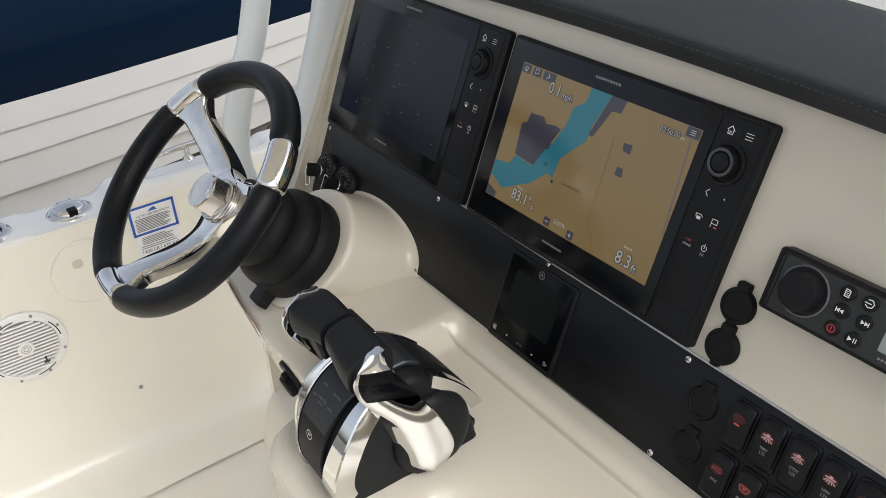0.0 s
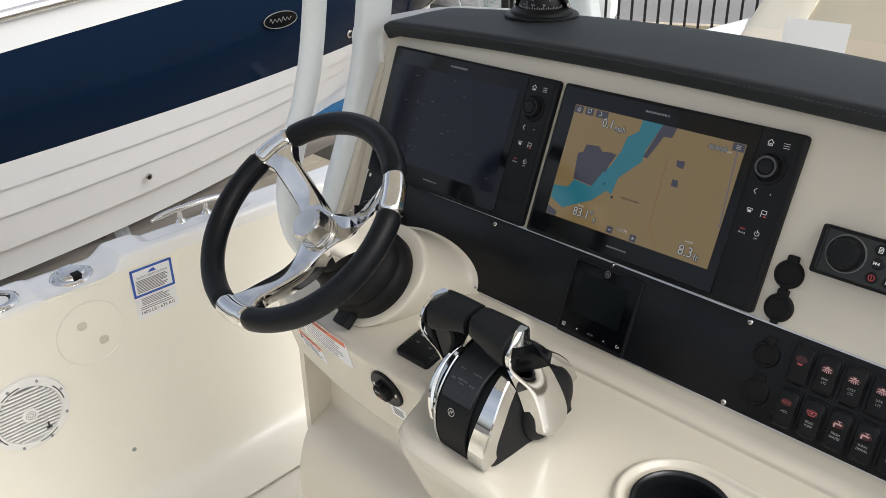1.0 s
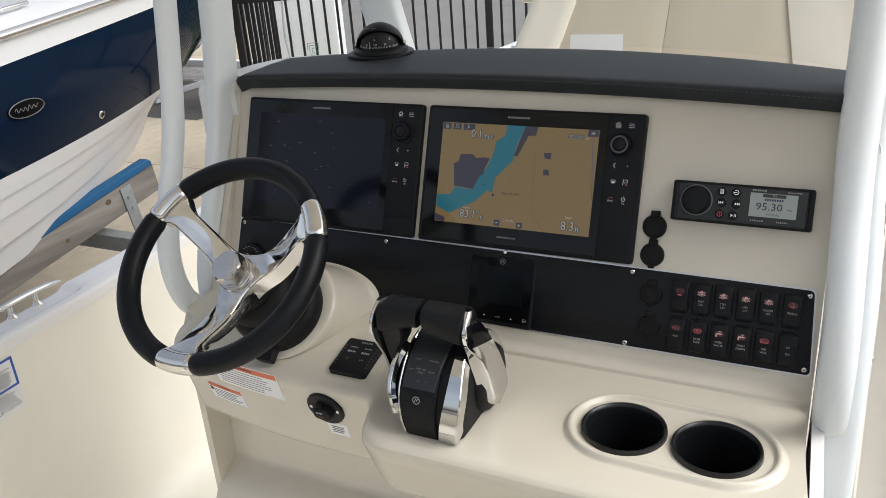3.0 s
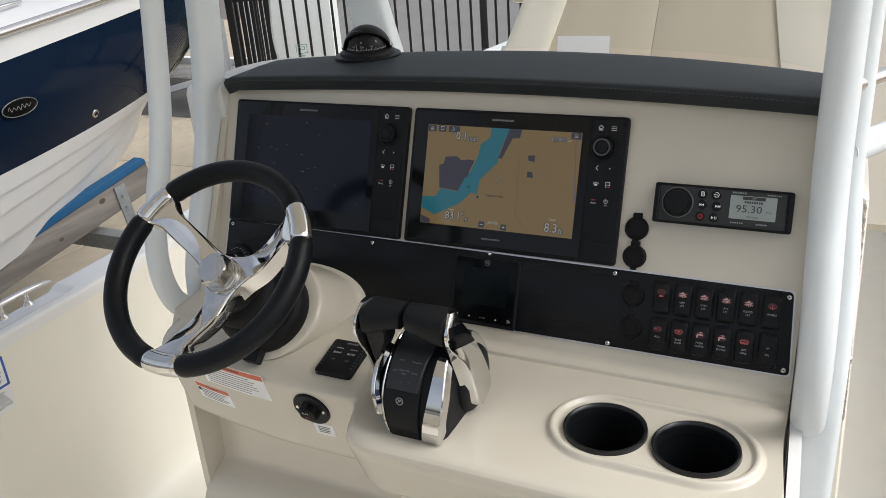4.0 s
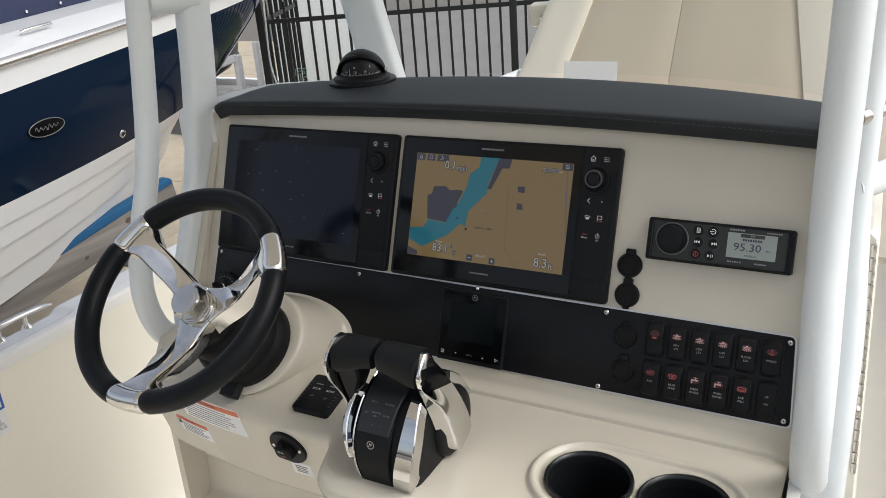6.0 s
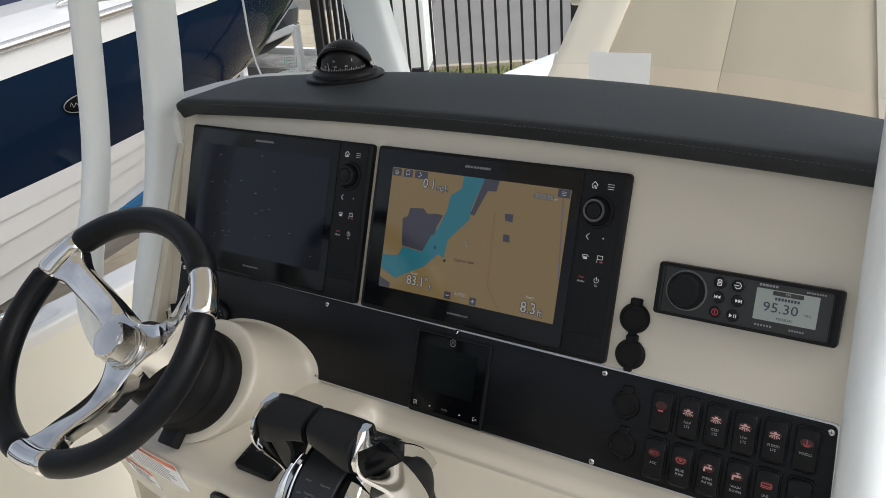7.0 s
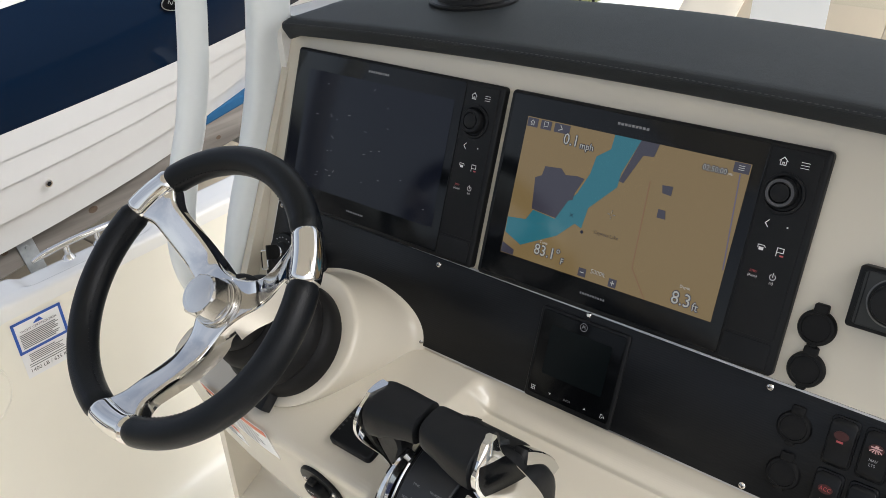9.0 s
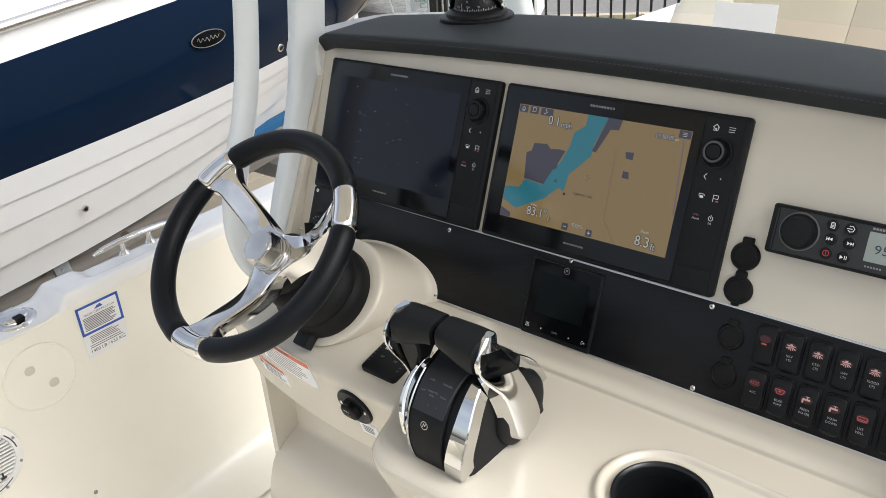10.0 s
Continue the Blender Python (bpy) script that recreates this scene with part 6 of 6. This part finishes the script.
badge = part("badge", plate(circle(0.115, 40, 0, 0, 0.045), 0.0, 0.008, 0.003), GLOSS, NB, "oval black badge with a bright rim", m=hull_frame(1.70, 0.640))
bm = mesh()
rings(bm, [[(x, y, z) for x, y in circle(0.115 - d, 40, 0, 0, 0.045 - d)] for d, z in ((0, 0.006), (0.0012, 0.010), (0.0042, 0.010), (0.0054, 0.006))], False, False)
part("rim", bm, BRUSHED, badge)
part("script_mark", stroke([(-0.075 + 0.0042 * i, 0.010 * math.sin(i * 0.95) * (1.4 if i % 18 < 5 else 0.8)) for i in range(36)], 0.0035, 0.0092), BRUSHED, badge)
for y, z, label in ((2.26, 0.455, "round stainless drain fitting"), (0.89, -0.045, "round dark-centred bilge outlet")):
    k = 1.0 if z > 0.2 else 0.75
    fit = part("drain_fitting", lathe(mesh(), [(0.026 * k, 0.0), (0.024 * k, 0.006), (0.015 * k, 0.008), (0.012 * k, 0.003)], 28), STEEL, NB, label, m=hull_frame(y, z))
    # solid black disc gives the shade inside the hole
    part("bore", plate(circle(0.0135 * k, 20), 0.0, 0.0085), PLASTIC, fit, "black disc for the shade in the open bore")
bm = mesh()
sweep(bm, spline([(CLX + 1.065, 1.79, 1.092), (CLX + 1.072, 1.82, 1.101), (CLX + 1.072, 1.90, 1.108), (CLX + 1.06, 1.98, 1.112)], 5), circle(0.010, 12), (1, 0, 0))
part("deck_cleat", bm, STEEL, NB, "stainless deck cleat")

# trailer under it
tr = thing("boat_trailer", Matrix.Translation((-0.007, -0.024, 0.012)), label="galvanised boat trailer with a carpeted grey timber bunk", category="trailer")
BK = Matrix.Translation((-3.42, 2.70, 0.075)) @ Matrix.Rotation(radians(8.5), 4, "X")
part("bunk_board", box(mesh(), (0, -1.7, -0.125), (0.06, 3.4, 0.20), 0.006, BK), WOOD, tr, "weathered grey timber bunk")
KNOT = mat("brown timber knot", (0.085, 0.055, 0.035), 0.85, grain=0.5, grain_scale=90)
for y, z, r in ((-0.42, -0.10, 0.024), (-0.78, -0.16, 0.016), (-1.15, -0.09, 0.020), (-1.62, -0.15, 0.026), (-2.1, -0.11, 0.018)):
    part("knot", plate(circle(r, 18, 0, 0, r * 0.7), 0.0, 0.0015), KNOT, tr, m=BK @ Matrix.Translation((0.030, y, z)) @ Matrix.Rotation(math.pi / 2, 4, "Z") @ Matrix.Rotation(math.pi / 2, 4, "X"))
bm = mesh()
slab(bm, [(-0.30, -0.002), (-0.02, -0.002), (0.0, -0.022), (0.0, -0.050), (-1.10, -0.060), (-1.10, -0.002)][::-1], -0.035, 0.035, 0.01)
for v in bm.verts:
    v.co = BK @ Vector((v.co.z, v.co.x, v.co.y))
part("bunk_carpet", bm, CARPET, tr, "blue carpet on the bunk")
for y in (-0.27, -2.0):
    br = part("bracket", box(mesh(), (0.036, y, -0.25), (0.010, 0.085, 0.36), 0.002, BK), GALV, tr)
    for dz in (-0.14, -0.22):
        part("bolt", lathe(mesh(), [(0.012, 0.0), (0.012, 0.008), (0.007, 0.009)], 8, BK @ Matrix.Translation((0.041, y, dz)) @ Matrix.Rotation(math.pi / 2, 4, "Y")), GALV, br)
part("crossmember", box(mesh(), (-3.6, 2.28, -0.33), (2.2, 0.10, 0.10), 0.01), GALV, tr)
part("side_rail", box(mesh(), (-3.25, -0.2, -0.55), (0.09, 5.6, 0.13), 0.01), GALV, tr)

# ---- yard ----
GZ = -0.97
whole("ground", flat([(-400, -400), (400, -400), (400, 400), (-400, 400)], GZ - 0.012, mesh()), mat("dark joint sand", (0.16, 0.145, 0.125), 0.95, grain=0.4, grain_scale=20, bump=0.5, bump_scale=60), "sandy ground under the yard", "ground", kind="structure")
yard = thing("yard_pavement", Matrix.Translation((0, 0, GZ)), "tan concrete boat yard paving with dark joints", "pavement", kind="structure")
slab_mesh = None
for i in range(-7, 10):
    for j in range(-8, 5):
        if slab_mesh is None:
            first_slab = part("slab", plate(rrect(1.988, 1.868, 0.004, 1), -0.012, 0.0, 0.004, 1), CONCRETE, yard, m=pose(-5.9 + 2.0 * i, 5.225 + 0.94 + 1.88 * j, 0))
            slab_mesh = first_slab.data
        else:
            ob = new("slab", slab_mesh)
            ob.parent, ob.matrix_basis = yard, pose(-5.9 + 2.0 * i, 5.225 + 0.94 + 1.88 * j, 0)
FD = Vector((0.886, 0.463, 0))
FO = Vector((-3.177, 5.365, 0))
FN = Vector((-0.463, 0.886, 0))
bm = mesh()
rings(bm, [[FO + FD * a + FN * b + Vector((0, 0, GZ + 0.008)) for b in (2.5, 4.9)] for a in (-1.6, 3, 9, 20)], False, False, False)
whole("grass_verge", bm, GRASS, "strip of dry green grass beyond the fence", "grass", kind="stuff")
bm = mesh()
rng = random.Random(11)
for i in range(5200):
    p = FO + FD * rng.uniform(-1.0, 6.5) + FN * rng.uniform(2.5, 4.9)
    h, a, w = rng.uniform(0.03, 0.11), rng.uniform(0, math.pi), 0.006
    dx, dy = w * math.cos(a), w * math.sin(a)
    lx, ly = rng.uniform(-0.03, 0.03), rng.uniform(-0.03, 0.03)
    bm.faces.new([bm.verts.new(q) for q in ((p.x - dx, p.y - dy, GZ), (p.x + dx, p.y + dy, GZ), (p.x + lx, p.y + ly, GZ + h))])
whole("grass_blades", bm, GRASS, "short blades of dry green grass", "grass", kind="stuff")
bm = mesh()
rings(bm, [[FO + FD * a + FN * b + Vector((0, 0, GZ + z)) for b, z in ((4.9, 0.0), (4.9, 0.06), (5.05, 0.06), (5.05, 0.002))] for a in (-1.5, 30)], False, False, False)
whole("kerb", bm, CONCRETE, "low concrete kerb along the road", "kerb", kind="structure")
bm = mesh()
rings(bm, [[FO + FD * a + FN * b + Vector((0, 0, GZ + 0.012)) for b in (5.05, 16.0)] for a in (-1.5, 40)], False, False, False)
whole("road", bm, ASPHALT, "grey asphalt road beyond the fence", "road", kind="structure")


def fence(o, d, n, pitch, posts, label, thick=0.021):
    f = thing("iron_fence", Matrix.Translation((o.x, o.y, GZ)) @ Matrix.Rotation(math.atan2(d.y, d.x), 4, "Z"), label, "fence", "yard fence")
    L = n * pitch
    first = None
    for i in range(n + 1):
        post = i % posts == 0
        if post:
            part("post", box(mesh(), (i * pitch, 0, 1.0), (0.062, 0.062, 2.0), 0.004), IRON, f)
        else:
            if first is None:
                first = part("picket", box(mesh(), (0, 0, 0.99), (thick, thick, 1.82)), IRON, f, m=pose(i * pitch, 0, 0))
            else:
                ob = new("picket", first.data)
                ob.parent, ob.matrix_basis = f, pose(i * pitch, 0, 0)
    for z in (0.16, 1.74):
        part("rail", box(mesh(), (L / 2, 0.0, z), (L, 0.03, 0.038)), IRON, f)
    return f


fence(FO - FD * 1.22, FD, 60, 0.110, 20, "black iron picket fence along the yard edge")
FL = FO - FD * 1.22
fence(FL, Vector((-0.44, 0.90, 0)).normalized(), 7, 0.220, 20, "black iron picket fence running away along the yard", 0.034)
box_b = thing("white_trailer", pose(*(FO - FD * 1.20 + FN * 3.5)[:2], GZ, 0, 0, 27.6), "plain white box trailer parked beyond the fence", "trailer")
part("body", box(mesh(), (0, 0, 1.45), (1.10, 1.0, 2.1), 0.03), BOXWHITE, box_b)
part("skirt", box(mesh(), (0, 0, 0.32), (1.0, 0.9, 0.16), 0.02), GALV, box_b)
for sx in (-0.42, 0.42):
    part("wheel", lathe(mesh(), [(0.20, -0.09), (0.27, -0.07), (0.27, 0.07), (0.20, 0.09)], 28, Matrix.Translation((sx, -0.3, 0.27)) @ Matrix.Rotation(math.pi / 2, 4, "Y")), RUBBER, box_b)

# a dark boat's bow and its stand further up the yard
bow = thing("dark_boat", pose(-10.90, 9.38, GZ - 0.38, 0, 0, 69), "dark grey boat bow with a pale chine line in the yard", "boat")
bm = mesh()
loops = []
for i in range(17):
    t = i / 16
    y = 3.2 * t
    h = 0.9 * math.sqrt(max(0.0003, 1 - t ** 2.2))
    zk = 0.50 + 0.55 * t ** 3
    loops.append([(sx * h * k, -y, zk + (1.25 + 0.15 * t - zk) * q) for sx, k, q in ((-1, 1, 1), (-1, 0.9, 0.55), (-1, 0.55, 0.2), (0, 0, 0), (1, 0.55, 0.2), (1, 0.9, 0.55), (1, 1, 1))])
rings(bm, loops)
part("hull", bm, mat("dark grey gelcoat", (0.035, 0.037, 0.042), 0.3, stain=0.2, stain_scale=2), bow, angle=60)
part("chine_line", sweep(mesh(), [Vector(loop[5]) + Vector((0.012, -0.006, 0.0)) for loop in loops[:16]], circle(0.012, 8), (0, 0, 1)), BOXWHITE, bow, "pale chine line")
stand = thing("boat_stand", pose(0, 0, 0), "white painted steel frame standing under the dark bow", "boat stand")


def beam(name, a, b, w):
    a, b = Vector(a), Vector(b)
    d = b - a
    part(name, box(mesh(), (0, 0, 0), (w, w, d.length), 0.006, Matrix.Translation((a + b) / 2) @ d.to_track_quat("Z", "Y").to_matrix().to_4x4()), BOXWHITE, stand)


beam("post", (-7.13, 7.60, GZ), (-7.13, 7.60, -0.03), 0.085)
beam("post", (-6.93, 7.78, GZ), (-6.93, 7.78, 0.12), 0.07)
beam("post", (-8.25, 7.60, GZ), (-8.25, 7.60, -0.62), 0.085)
beam("lower_rail", (-8.25, 7.55, -0.885), (-7.13, 7.55, -0.610), 0.075)
beam("sling_arm", (-8.02, 7.55, -0.345), (-7.13, 7.55, -0.055), 0.095)
bm = mesh()
rings(bm, [[(x, y, GZ + 0.004) for y in (8.95, 9.95)] for x in (-16.0, -6.9)], False, False, False)
whole("gravel", bm, mat("grey gravel", (0.34, 0.33, 0.32), 0.95, grain=1.0, grain_scale=14, stain=0.5, stain_scale=3, tint=(0.08, 0.075, 0.07), bump=1.0, bump_scale=90), "patch of grey gravel beyond the concrete", "gravel", kind="stuff")
strip = mesh()
box(strip, (-11.5, 10.02, GZ + 0.05), (9.2, 0.14, 0.12), 0.01)
whole("yard_edging", strip, BOXWHITE, "low white concrete edging behind the gravel", "edging", kind="structure")
DARK_ASPHALT = mat("old dark asphalt", (0.075, 0.070, 0.064), 0.9, grain=0.5, grain_scale=9, stain=0.5, stain_scale=1.2, tint=(0.15, 0.135, 0.115), bump=0.6, bump_scale=60)
strip = flat([(-16.0, 6.9), (-6.9, 6.9), (-6.9, 8.93), (-16.0, 8.93)], GZ + 0.004, mesh())
whole("asphalt_strip", strip, DARK_ASPHALT, "worn grey asphalt strip in front of the gravel", "asphalt", kind="structure")
